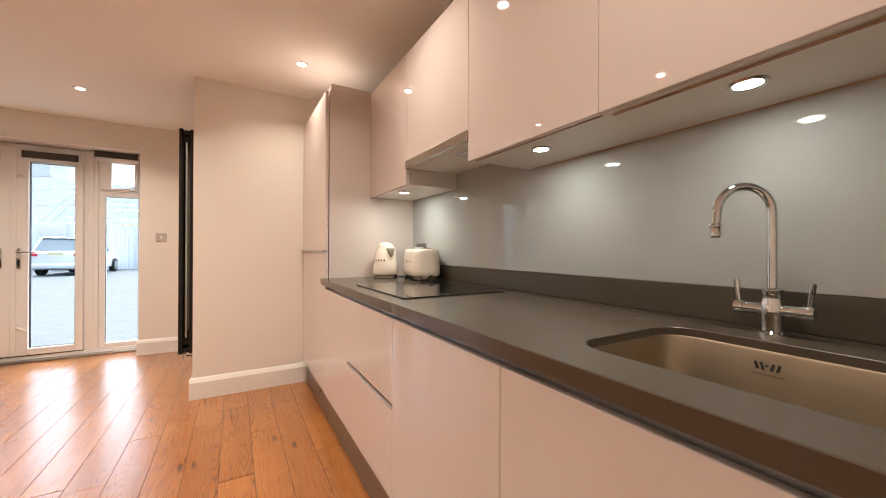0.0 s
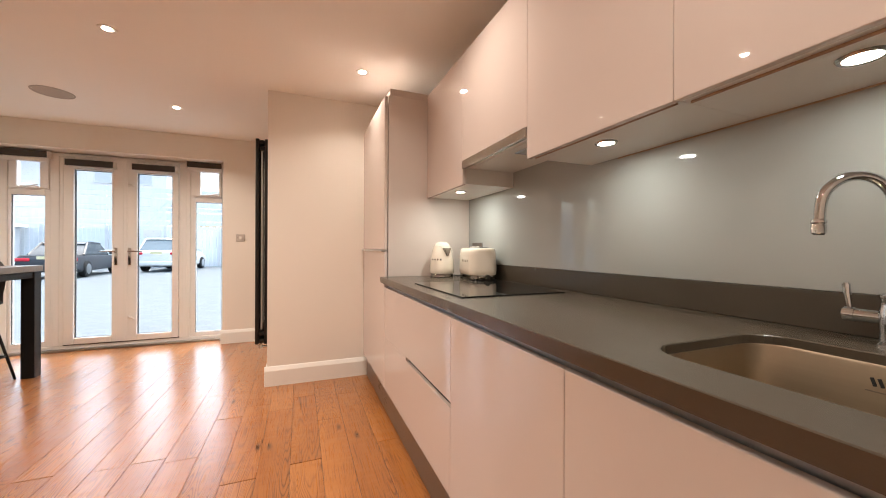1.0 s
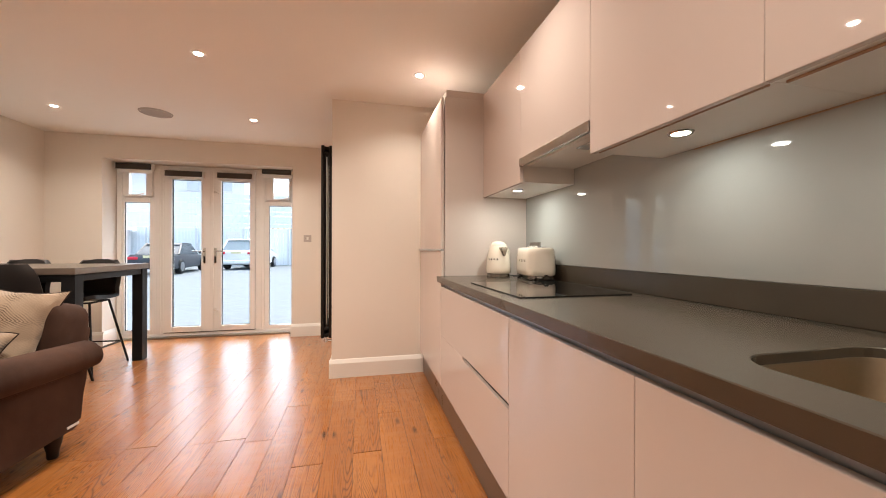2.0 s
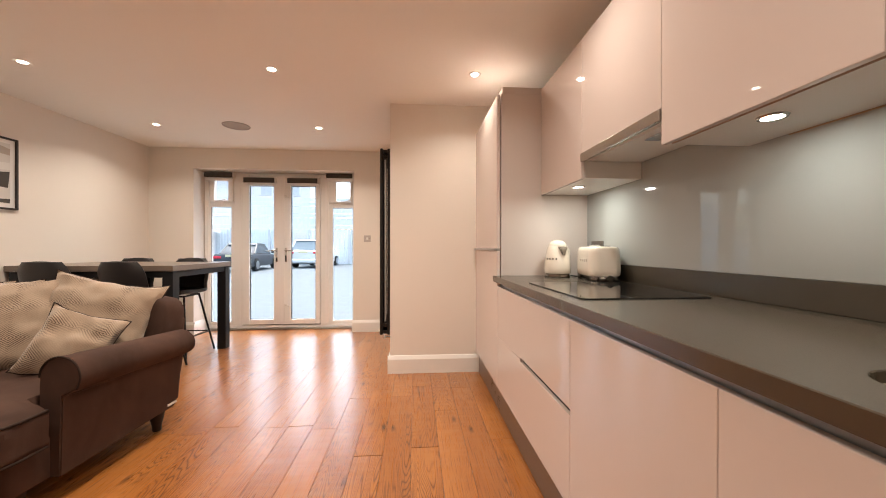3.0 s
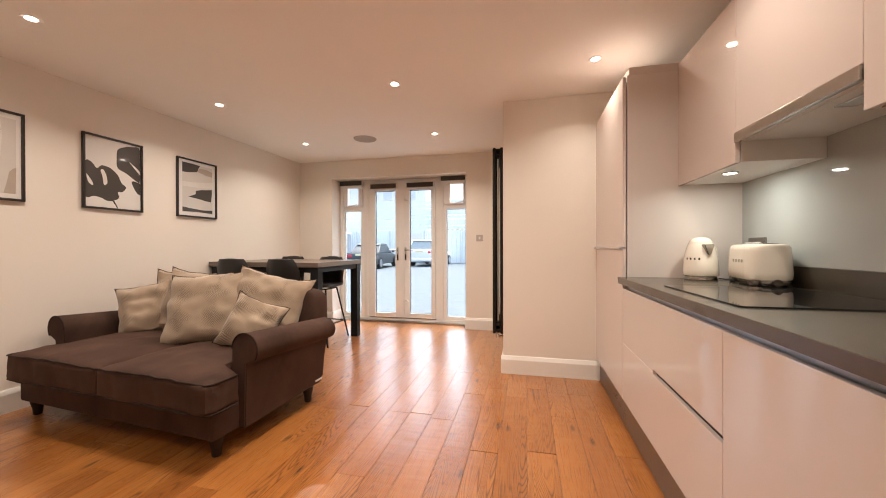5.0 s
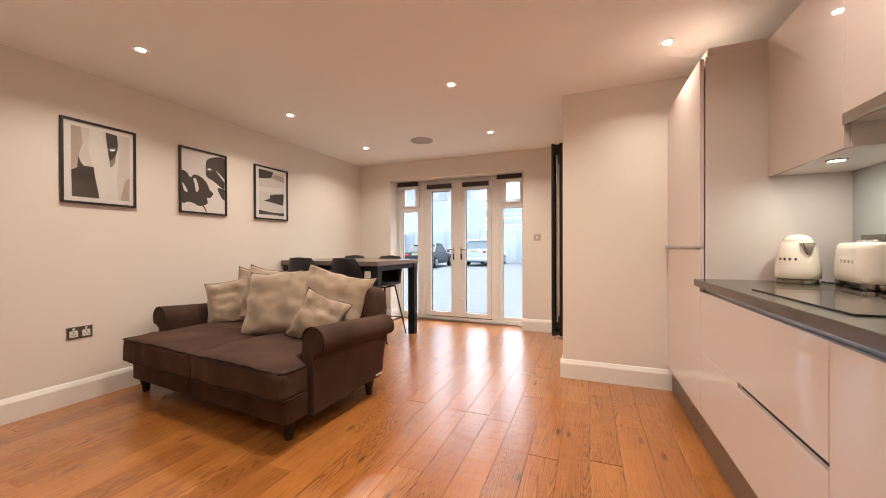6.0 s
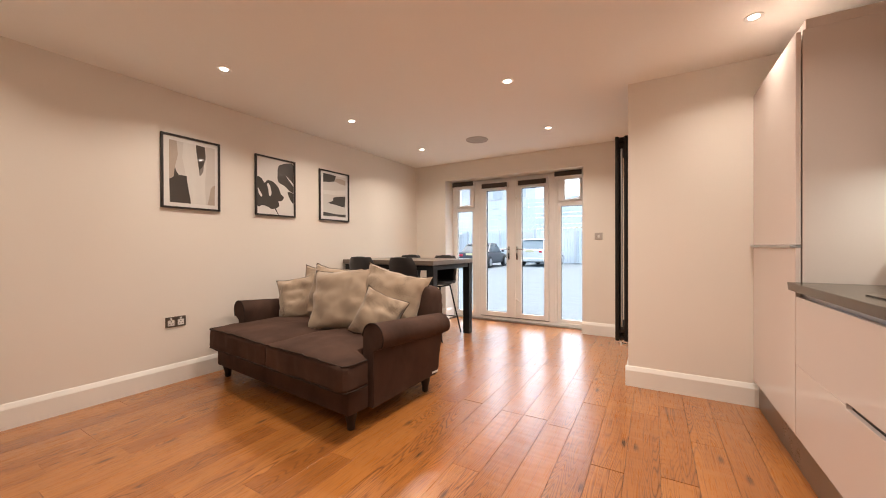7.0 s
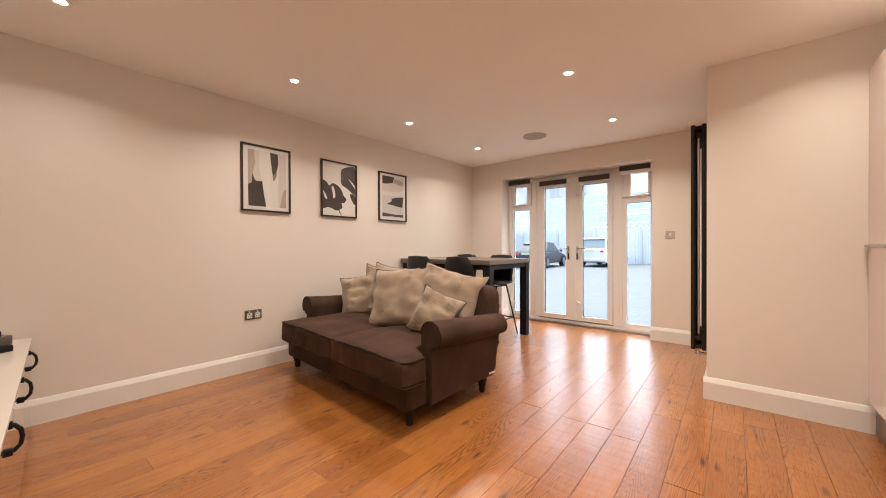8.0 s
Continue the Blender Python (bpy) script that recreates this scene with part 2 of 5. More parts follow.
PLASTIC = surface("white_plastic", (0.75, 0.72, 0.68), 0.35, vary=0.02, bump=0.0)
NICKEL = surface("brushed_nickel_plate", (0.30, 0.26, 0.22), 0.35, metal=0.9, vary=0.08)
SATIN = surface("satin_nickel_plate", (0.50, 0.44, 0.40), 0.4, metal=0.1, vary=0.06)
FRAMEBLACK = surface("black_picture_frame", (0.02, 0.015, 0.013), 0.45, vary=0.2)
PAPER = surface("white_art_paper", (0.72, 0.69, 0.66), 0.5, vary=0.02, bump=0.0, coat=1.0)
INK = surface("charcoal_print", (0.042, 0.034, 0.028), 0.5, vary=0.25, scale=8, bump=0.0, coat=1.0)
TAUPE = surface("taupe_wash_print", (0.40, 0.33, 0.27), 0.5, vary=0.2, scale=9, bump=0.0, coat=1.0)
GREIGE = surface("pale_wash_print", (0.58, 0.54, 0.50), 0.5, vary=0.08, scale=9, bump=0.0, coat=1.0)
CREAMWASH = surface("cream_wash_print", (0.66, 0.63, 0.59), 0.5, vary=0.1, scale=6, bump=0.0, stretch=(6, 6, 1), coat=1.0)
INKWASH = surface("faded_charcoal_print", (0.22, 0.19, 0.17), 0.5, vary=0.5, scale=20, bump=0.0, stretch=(4, 4, 1), coat=1.0)
MIRROR = surface("mirrored_glass_front", (0.80, 0.76, 0.70), 0.03, metal=1.0, vary=0.02, bump=0.0, rough_vary=0.01)
SIDEWHITE = surface("white_gloss_top", (0.78, 0.74, 0.66), 0.15, vary=0.02, bump=0.0)
LAMP_ON = glowing("lit_lamp", (1.0, 0.90, 0.76), 14.0)
LED_ON = glowing("lit_led", (1.0, 0.97, 0.90), 8.0)
PAVING = paving_material()
FENCEWOOD = surface("weathered_fence_wood", (0.76, 0.79, 0.81), 0.85, vary=0.22, scale=1.2, grain=30, stretch=(8, 8, 1))
CONCRETE = surface("concrete_post", (0.66, 0.66, 0.66), 0.85, vary=0.15)
RENDER_PINK = surface("pale_brick_facade", (0.84, 0.79, 0.79), 0.85, vary=0.2, scale=0.6, grain=12)
CARWHITE = surface("white_car_paint", (0.86, 0.85, 0.83), 0.2, vary=0.02, bump=0.0, coat=1.0)
CARBLACK = surface("black_car_paint", (0.025, 0.028, 0.036), 0.4, vary=0.05, bump=0.0, coat=0.15)
# Glass paled in its colour for the sky it mirrors.
CARGLASS = surface("sky_paled_car_glass", (0.16, 0.20, 0.22), 0.08, bump=0.0)
DARKGLASS = surface("dark_car_glass", (0.035, 0.045, 0.055), 0.25, bump=0.0, spec=0.25)
TAILRED = surface("red_tail_lens", (0.65, 0.03, 0.05), 0.2, bump=0.0)
TYRE = surface("tyre_rubber", (0.02, 0.02, 0.02), 0.8)
ALLOY = surface("alloy_rim", (0.55, 0.55, 0.56), 0.3, metal=0.9, bump=0.0)
PLATE = surface("pale_number_plate", (0.72, 0.66, 0.40), 0.5, bump=0.0)
SOFTGREY = surface("speaker_grille_cloth", (0.46, 0.42, 0.38), 0.9, grain=500, bump=0.2)


# ---- mesh helpers ----
def part(name, bm, material, parent=None, label="", smooth=False):
    me = bpy.data.meshes.new(name)
    bm.normal_update()
    bm.to_mesh(me)
    bm.free()
    me.materials.append(material)
    if smooth:
        me.shade_smooth()
        me.set_sharp_from_angle(angle=radians(38))
    ob = new(name, me)
    ob.parent = parent
    if label:
        ob["label"] = label
    return ob


def empty(name, label, category, group="", at=None):
    e = new(name)
    e.empty_display_size = 0.05
    if at is not None:
        e.matrix_world = at
    return tagged(e, label, category, group)


def structure(name, bm, material, label, category, smooth=False):
    return tagged(part(name, bm, material, None, "", smooth), label, category, kind="structure")


def box(x0, x1, y0, y1, z0, z1, bevel=0.0, segments=2, bm=None):
    """A box, with rounded edges if asked; into bm if one is given."""
    b = bmesh.new()
    bmesh.ops.create_cube(b, size=1.0)
    for v in b.verts:
        v.co = Vector(((x0 + x1) / 2 + v.co.x * (x1 - x0), (y0 + y1) / 2 + v.co.y * (y1 - y0), (z0 + z1) / 2 + v.co.z * (z1 - z0)))
    if bevel:
        bmesh.ops.bevel(b, geom=b.edges[:], offset=bevel, segments=segments, affect="EDGES", profile=0.5)
    return merge(bm, b)


def merge(bm, b):
    if bm is None:
        return b
    me = bpy.data.meshes.new("scratch")
    b.to_mesh(me)
    b.free()
    bm.from_mesh(me)
    bpy.data.meshes.remove(me)
    return bm


def moved(b, m):
    bmesh.ops.transform(b, matrix=m, verts=b.verts)
    return b


def cyl(r, h, m=None, r2=None, n=24, bevel=0.0, bm=None):
    """A cylinder or cone standing on z = 0."""
    b = bmesh.new()
    bmesh.ops.create_cone(b, cap_ends=True, segments=n, radius1=r, radius2=r if r2 is None else r2, depth=h, matrix=Matrix.Translation((0, 0, h / 2)))
    if bevel:
        rim = [e for e in b.edges if abs(e.verts[0].co.z - e.verts[1].co.z) < 1e-6]
        bmesh.ops.bevel(b, geom=rim, offset=bevel, segments=2, affect="EDGES")
    if m is not None:
        moved(b, m)
    return merge(bm, b)


def lathe(profile, n=32, m=None, bm=None):
    """Turns a list of (radius, height) round z."""
    b = bmesh.new()
    rings = []
    for r, z in profile:
        rings.append([b.verts.new((max(r, 1e-4) * math.cos(2 * math.pi * i / n), max(r, 1e-4) * math.sin(2 * math.pi * i / n), z)) for i in range(n)])
    for a, c in zip(rings, rings[1:]):
        for i in range(n):
            b.faces.new((a[i], a[(i + 1) % n], c[(i + 1) % n], c[i]))
    b.faces.new(rings[0][::-1])
    b.faces.new(rings[-1])
    if m is not None:
        moved(b, m)
    return merge(bm, b)


def tube(points, r, n=12, closed=False, bm=None, radii=None):
    """A round tube along points."""
    b = bmesh.new()
    pts = [Vector(p) for p in points]
    rings = []
    side = None
    for i, p in enumerate(pts):
        a = pts[i - 1] if (i or closed) else p
        c = pts[(i + 1) % len(pts)] if (i + 1 < len(pts) or closed) else p
        way = (c - a).normalized()
        if side is None:
            side = way.orthogonal().normalized()
        side = (side - way * side.dot(way)).normalized()
        up = way.cross(side)
        q = radii[i] if radii else r
        rings.append([b.verts.new(p + side * q * math.cos(2 * math.pi * k / n) + up * q * math.sin(2 * math.pi * k / n)) for k in range(n)])
    pairs = list(zip(rings, rings[1:])) + ([(rings[-1], rings[0])] if closed else [])
    for a, c in pairs:
        for k in range(n):
            b.faces.new((a[k], a[(k + 1) % n], c[(k + 1) % n], c[k]))
    if not closed:
        b.faces.new(rings[0][::-1])
        b.faces.new(rings[-1])
    bmesh.ops.recalc_face_normals(b, faces=b.faces)
    return merge(bm, b)


def prism(outline, axis, lo, hi, bevel=0.0, segments=2, bm=None):
    """An outline of 2D points pushed along an axis: 'x' takes (y, z), 'y' takes (x, z), 'z' takes (x, y)."""
    b = bmesh.new()

    def place(p, d):
        return {"x": (d, p[0], p[1]), "y": (p[0], d, p[1]), "z": (p[0], p[1], d)}[axis]

    low = [b.verts.new(place(p, lo)) for p in outline]
    high = [b.verts.new(place(p, hi)) for p in outline]
    b.faces.new(low)
    b.faces.new(high[::-1])
    for i in range(len(outline)):
        j = (i + 1) % len(outline)
        b.faces.new((low[i], high[i], high[j], low[j]))
    bmesh.ops.recalc_face_normals(b, faces=b.faces)
    if bevel:
        edges = [e for e in b.edges if len(e.link_faces) == 2 and e.calc_face_angle(0) > 0.6]
        bmesh.ops.bevel(b, geom=edges, offset=bevel, segments=segments, affect="EDGES")
    return merge(bm, b)


def rounded_rect(x0, x1, y0, y1, r, n=6):
    out = []
    for cx, cy, a in ((x1 - r, y1 - r, 0), (x0 + r, y1 - r, 90), (x0 + r, y0 + r, 180), (x1 - r, y0 + r, 270)):
        for i in range(n + 1):
            t = radians(a + 90 * i / n)
            out.append((cx + r * math.cos(t), cy + r * math.sin(t)))
    return out


def puffed(w, d, h, power=5.0, cuts=14, crown=0.0, wrinkle=0.006, seed=0):
    """A stuffed block w by d by h about its centre, with a domed top."""
    b = bmesh.new()
    bmesh.ops.create_cube(b, size=2.0)
    bmesh.ops.subdivide_edges(b, edges=b.edges[:], cuts=cuts, use_grid_fill=True)
    for v in b.verts:
        p = v.co
        n = sum(abs(c) ** power for c in p) ** (1 / power)
        p = p / max(n, 1e-6)
        z = p.z * h / 2
        if crown:
            z += crown * (1 - p.x ** 2) * (1 - p.y ** 2) * (1 if p.z > 0 else 0.2)
        q = Vector((p.x * w / 2, p.y * d / 2, z))
        f = noise.noise(q * 7 + Vector((seed * 7.1, 0, 0))) + 0.6 * noise.noise(q * 16 + Vector((0, seed * 3.3, 0)))
        v.co = q + p.normalized() * f * wrinkle
    return b


def cushion_block(w, d, h, r, cuts=26, crown=0.0, wrinkle=0.006, seed=0):
    """A boxed seat cushion about its centre, with rounded edges, a domed top and soft creases."""
    b = bmesh.new()
    bmesh.ops.create_cube(b, size=2.0)
    bmesh.ops.subdivide_edges(b, edges=b.edges[:], cuts=cuts, use_grid_fill=True)
    half = Vector((w / 2, d / 2, h / 2))
    for v in b.verts:
        u = v.co.copy()
        p = Vector((u.x * half.x, u.y * half.y, u.z * half.z))
        core = Vector([max(-half[i] + r, min(half[i] - r, p[i])) for i in range(3)])
        out = (p - core).normalized()
        q = core + out * r
        q.z += crown * (1 - u.x ** 4) * (1 - u.y ** 4) * (1 if u.z > 0 else 0.2)
        f = noise.noise(q * 6 + Vector((seed * 7.1, 0, 0))) + 0.6 * noise.noise(q * 15 + Vector((0, seed * 3.3, 0)))
        v.co = q + out * f * wrinkle
    return b


def pillow_mesh(w, h, t, seed):
    """A scatter cushion standing in the x z plane, its corners drawn out, and the loop of its seam."""
    b = bmesh.new()
    n = 22
    seam = []

    def at(i, j, side):
        u, v = 2 * i / n - 1, 2 * j / n - 1
        x = w / 2 * u * (1 - 0.13 * (1 - v * v) * abs(u) ** 3)
        z = h / 2 * v * (1 - 0.13 * (1 - u * u) * abs(v) ** 3)
        fat = (max(0, 1 - abs(u) ** 2.6) * max(0, 1 - abs(v) ** 2.6)) ** 0.5
        y = side * t / 2 * fat
        q = Vector((x, y, z))
        f = (noise.noise(q * 9 + Vector((seed * 5.7, side, 0))) + 0.8 * noise.noise(Vector((q.x * 5 + q.z * 14, seed * 3.1, q.z * 4 - q.x * 6)))) * 0.023 + noise.noise(q * 22 + Vector((seed, 0, side))) * 0.011
        return q + Vector((0, side * f * min(1, fat * 3), f * 0.4))

    grid = {}
    for side in (-1, 1):
        for i in range(n + 1):
            for j in range(n + 1):
                rim = i in (0, n) or j in (0, n)
                key = (i, j, 0 if rim else side)
                if key not in grid:
                    grid[key] = b.verts.new(at(i, j, 0 if rim else side))
        for i in range(n):
            for j in range(n):
                f = []
                for a, c in ((i, j), (i + 1, j), (i + 1, j + 1), (i, j + 1)):
                    rim = a in (0, n) or c in (0, n)
                    f.append(grid[(a, c, 0 if rim else side)])
                b.faces.new(f)
    loop = [(i, 0) for i in range(n)] + [(n, j) for j in range(n)] + [(i, n) for i in range(n, 0, -1)] + [(0, j) for j in range(n, 0, -1)]
    for i, j in loop:
        seam.append(grid[(i, j, 0)].co.copy())
    bmesh.ops.recalc_face_normals(b, faces=b.faces)
    return b, seam


# ---- room shell ----
LEFT, RIGHT, FAR, BACK, TOP = -3.54, 1.20, 4.89, -0.62, 2.42
NIB_X, NIB_Y = -0.216, 3.252
OX0, OX1, OTOP = -2.853, -0.813, 2.154
LEAN = math.atan(0.0218)  # the long wall is a little out of square



def left_x(y):
    return -3.495 + 0.0218 * (y - 0.6)


structure("wall_left", prism([(left_x(BACK - 0.2), BACK - 0.2), (left_x(FAR + 0.34), FAR + 0.34), (LEFT - 0.2, FAR + 0.34), (LEFT - 0.2, BACK - 0.2)], "z", -0.05, TOP + 0.2), PAINT, "plain warm white painted plaster wall", "wall")
structure("wall_kitchen", box(RIGHT, RIGHT + 0.2, BACK - 0.2, NIB_Y, -0.05, TOP + 0.2), PAINT, "warm white painted wall behind the kitchen units", "wall")
structure("wall_back", box(LEFT, RIGHT, BACK - 0.2, BACK, -0.05, TOP + 0.2), PAINT, "plain warm white painted wall", "wall")
structure("wall_nib", box(NIB_X, RIGHT + 0.2, NIB_Y, FAR, -0.05, TOP + 0.2), PAINT, "warm white painted wall projecting beside the tall unit", "wall")
far = box(LEFT, OX0, FAR, FAR + 0.338, -0.05, TOP + 0.2)
box(OX1, RIGHT + 0.2, FAR, FAR + 0.338, -0.05, TOP + 0.2, bm=far)
box(OX0, OX1, FAR, FAR + 0.338, OTOP, TOP + 0.2, bm=far)
structure("wall_far", far, PAINT, "warm white wall with the glazed door opening", "wall")
structure("ceiling", box(LEFT, RIGHT, BACK, FAR, TOP, TOP + 0.18), CEILING_PAINT, "flat white painted ceiling with recessed lamps", "ceiling")
floor = structure("floor", box(LEFT, RIGHT, BACK, FAR + 0.33, -0.06, -0.012), SUBFLOOR, "oak board floor with a satin lacquer", "floor")


def skirting(name, a, b, inward):
    """A moulded skirting board from a to b, standing out along inward."""
    a, b, o = Vector((*a, 0)), Vector((*b, 0)), Vector((*inward, 0))
    prof = [(0, 0), (0.020, 0), (0.020, 0.124), (0.0185, 0.128), (0.0085, 0.151), (0.005, 0.157), (0, 0.158)]
    bm = bmesh.new()
    ends = [[bm.verts.new(p + o * d + Vector((0, 0, z))) for d, z in prof] for p in (a, b)]
    for i in range(len(prof) - 1):
        bm.faces.new((ends[0][i], ends[0][i + 1], ends[1][i + 1], ends[1][i]))
    bm.faces.new(ends[0])
    bm.faces.new(ends[1][::-1])
    bmesh.ops.recalc_face_normals(bm, faces=bm.faces)
    return structure(name, bm, GLOSSWHITE, "white moulded skirting board", "skirting board")


skirting("baseboard_left", (left_x(BACK), BACK), (left_x(FAR), FAR), (1, 0))
skirting("baseboard_far_left", (left_x(FAR) + 0.02, FAR), (OX0 + 0.02, FAR), (0, -1))
skirting("baseboard_reveal_left", (OX0, FAR), (OX0, 5.125), (1, 0))
skirting("baseboard_far_right", (OX1 - 0.02, FAR), (NIB_X - 0.02, FAR), (0, -1))
skirting("baseboard_reveal_right", (OX1, FAR), (OX1, 5.125), (-1, 0))
skirting("baseboard_nib_side", (NIB_X, NIB_Y + 0.0005), (NIB_X, FAR - 0.02), (-1, 0))
skirting("baseboard_nib_front", (NIB_X - 0.02, NIB_Y), (0.60, NIB_Y), (0, -1))


# ---- glazed doors and side windows in the far wall ----
FY = 5.13


def bars(spans, y0, y1, bevel=0.006):
    bm = bmesh.new()
    for x0, x1, z0, z1 in spans:
        box(x0, x1, y0, y1, z0, z1, bevel, bm=bm)
    return bm


def rim(x0, x1, z0, z1, left, right, bottom, top):
    """Four bars round an opening, butted."""
    return [(x0, x0 + left, z0, z1), (x1 - right, x1, z0, z1), (x0 + left, x1 - right, z0, z0 + bottom), (x0 + left, x1 - right, z1 - top, z1)]


def pane(name, x0, x1, z0, z1, y, parent):
    g = part(name, box(x0, x1, y, y + 0.006, z0, z1), GLASS, parent, "clear window glass")
    g.visible_shadow = False
    return g


surround = structure("door_frame", bars([(-2.850, -2.795, 0.022, 2.150), (-0.862, -0.816, 0.022, 2.150), (-2.795, -0.862, 2.118, 2.150), (-2.795, -0.862, 0.022, 0.060),
                                         (-2.455, -2.350, 0.060, 2.118), (-1.306, -1.196, 0.060, 2.118)], FY, FY + 0.075), PVC,
                     "white plastic frame around glazed doors and side windows", "door frame")
part("threshold", box(-2.850, -0.816, FY - 0.035, FY + 0.12, 0.0, 0.021, 0.004), ALLOY, surround, "pale metal threshold strip")
# Black strip stands in for the dark gap below the leaves.
part("shadow_gap", box(-2.349, -1.307, FY - 0.006, FY + 0.05, 0.0602, 0.0675), GASKET, surround, "black strip drawn as the shadow gap under the doors")
for x in (-2.4035, -1.2515):
    part("cover_strip", box(x - 0.022, x + 0.022, FY - 0.009, FY + 0.0, 0.061, 2.117, 0.004), PVC, surround, "raised white cover strip")
for k, (x0, x1) in enumerate(((-2.794, -2.456), (-1.195, -0.863))):
    w = empty("window_%d" % (k + 1), "tall narrow side window with a small top vent", "window")
    w["kind"] = "structure"
    gx0, gx1 = (-2.770, -2.506) if k == 0 else (-1.143, -0.868)
    part("window_frame", bars(rim(x0, x1, 0.061, 1.738, gx0 - x0, x1 - gx1, 0.047, 0.058), FY + 0.008, FY + 0.066, 0.004), PVC, w)
    part("gasket", bars(rim(gx0 - 0.002, gx1 + 0.002, 0.106, 1.682, 0.005, 0.005, 0.005, 0.005), FY + 0.018, FY + 0.032, 0.0), GASKET, w, "thin black glazing gasket")
    vx0, vx1 = (-2.716, -2.538) if k == 0 else (-1.090, -0.901)
    part("vent_frame", bars(rim(x0, x1, 1.740, 2.117, 0.016, 0.012, 0.012, 0.045), FY + 0.008, FY + 0.066, 0.003), PVC, w)
    part("vent_sash", bars(rim(x0 + 0.0165, x1 - 0.0125, 1.7525, 2.0715, vx0 - x0 - 0.0165, x1 - vx1 - 0.0125, 0.024, 0.028), FY - 0.014, FY + 0.05, 0.007), PVC, w, "white opening vent sash")
    pane("pane", gx0 - 0.003, gx1 + 0.003, 0.104, 1.684, FY + 0.034, w)
    pane("vent_pane", vx0 - 0.004, vx1 + 0.004, 1.774, 2.046, FY + 0.03, w)
    hx = (vx0 + vx1) / 2 + (0.0 if k == 0 else 0.02)
    h = box(hx - 0.05, hx - 0.005, FY - 0.040, FY - 0.014, 1.754, 1.774, 0.004)
    tube([(hx - 0.03, FY - 0.036, 1.764), (hx + 0.0, FY - 0.052, 1.764), (hx + 0.05, FY - 0.048, 1.776), (hx + 0.085, FY - 0.036, 1.792)], 0.008, bm=h)
    part("vent_handle", h, PLASTIC, w, "white plastic vent handle", True)
for k, (x0, x1, gx0, gx1) in enumerate(((-2.346, -1.801, -2.256, -1.933), (-1.796, -1.310, -1.702, -1.373))):
    d = empty("door_%d" % (k + 1), "white plastic glazed double door leaf, closed", "door")
    d["kind"] = "structure"
    part("leaf_frame", bars(rim(x0, x1, 0.068, 2.116, gx0 - x0, x1 - gx1, 0.070, 0.139), FY - 0.016, FY + 0.05, 0.008), PVC, d)
    for q0, q1, q2, q3 in rim(gx0 - 0.016, gx1 + 0.016, 0.122, 1.993, 0.013, 0.013, 0.013, 0.013):
        part("glazing_bead", box(q0, q1, FY - 0.020, FY - 0.0155, q2, q3, 0.0018), PVC, d)
    part("gasket", bars(rim(gx0 - 0.003, gx1 + 0.003, 0.135, 1.980, 0.007, 0.007, 0.007, 0.007), FY + 0.0, FY + 0.03, 0.0), GASKET, d, "thin black glazing gasket")
    pane("pane", gx0 - 0.002, gx1 + 0.002, 0.136, 1.979, FY + 0.034, d)
    hx = -1.892 if k == 0 else -1.768
    hb = box(hx - 0.014, hx + 0.014, FY - 0.028, FY - 0.016, 0.93, 1.125, 0.005)
    tube([(hx, FY - 0.02, 1.087), (hx, FY - 0.06, 1.087), (hx + (0.03 if k else -0.03), FY - 0.066, 1.087), (hx + (0.125 if k else -0.125), FY - 0.062, 1.085)], 0.0085, bm=hb)
    part("door_handle", hb, CHROME, d, "chrome lever handle", True)
    part("keyhole", box(hx - 0.008, hx + 0.008, FY - 0.032, FY - 0.0275, 0.945, 0.985, 0.002), GASKET, d)
    if k:
        part("meeting_strip", box(x0 - 0.030, x0 + 0.008, FY - 0.026, FY - 0.0162, 0.07, 2.112, 0.004), PVC, d, "white strip over the meeting edges")
        for z in (0.34, 1.835):
            c = box(x0 + 0.012, x0 + 0.044, FY - 0.036, FY - 0.0163, z - 0.016, z + 0.016, 0.004)
            tube([(x0 + 0.03, FY - 0.030, z), (x0 + 0.035, FY - 0.054, z + 0.006), (x0 + 0.085, FY - 0.056, z - 0.022)], 0.008, bm=c)
            part("door_catch", c, PLASTIC, d, "white plastic door catch", True)
for x0, x1, z0, z1 in ((-2.827, -2.436, 2.024, 2.143), (-2.317, -1.887, 1.990, 2.080), (-1.743, -1.317, 1.990, 2.080), (-1.225, -0.846, 2.040, 2.151)):
    r = empty("roller_blind", "rolled-up charcoal fabric blind with a white bottom bar", "blind", "blinds over the glazing")
    y = FY - 0.085
    low = z0 + (0.043 if z0 > 2.0 else 0.014)
    part("roll", cyl(0.028, x1 - x0 - 0.03, pose(x0 + 0.015, y + 0.034, z1 - 0.034, 0, 90, 0), n=20), BLIND, r, "rolled charcoal fabric", True)
    part("cassette", box(x0 + 0.012, x1 - 0.012, y, y + 0.008, low + 0.004, z1 - 0.004, 0.003), BLIND, r)
    part("bottom_bar", box(x0 + 0.02, x1 - 0.004, y + 0.009, y + 0.03, z0, low, 0.004), PVC, r, "white bottom bar")
    for x in (x0, x1 - 0.012):
        part("bracket", box(x, x + 0.0115, y, FY - 0.0165, z1 - 0.075, z1, 0.003), PLASTIC, r, "white end bracket")

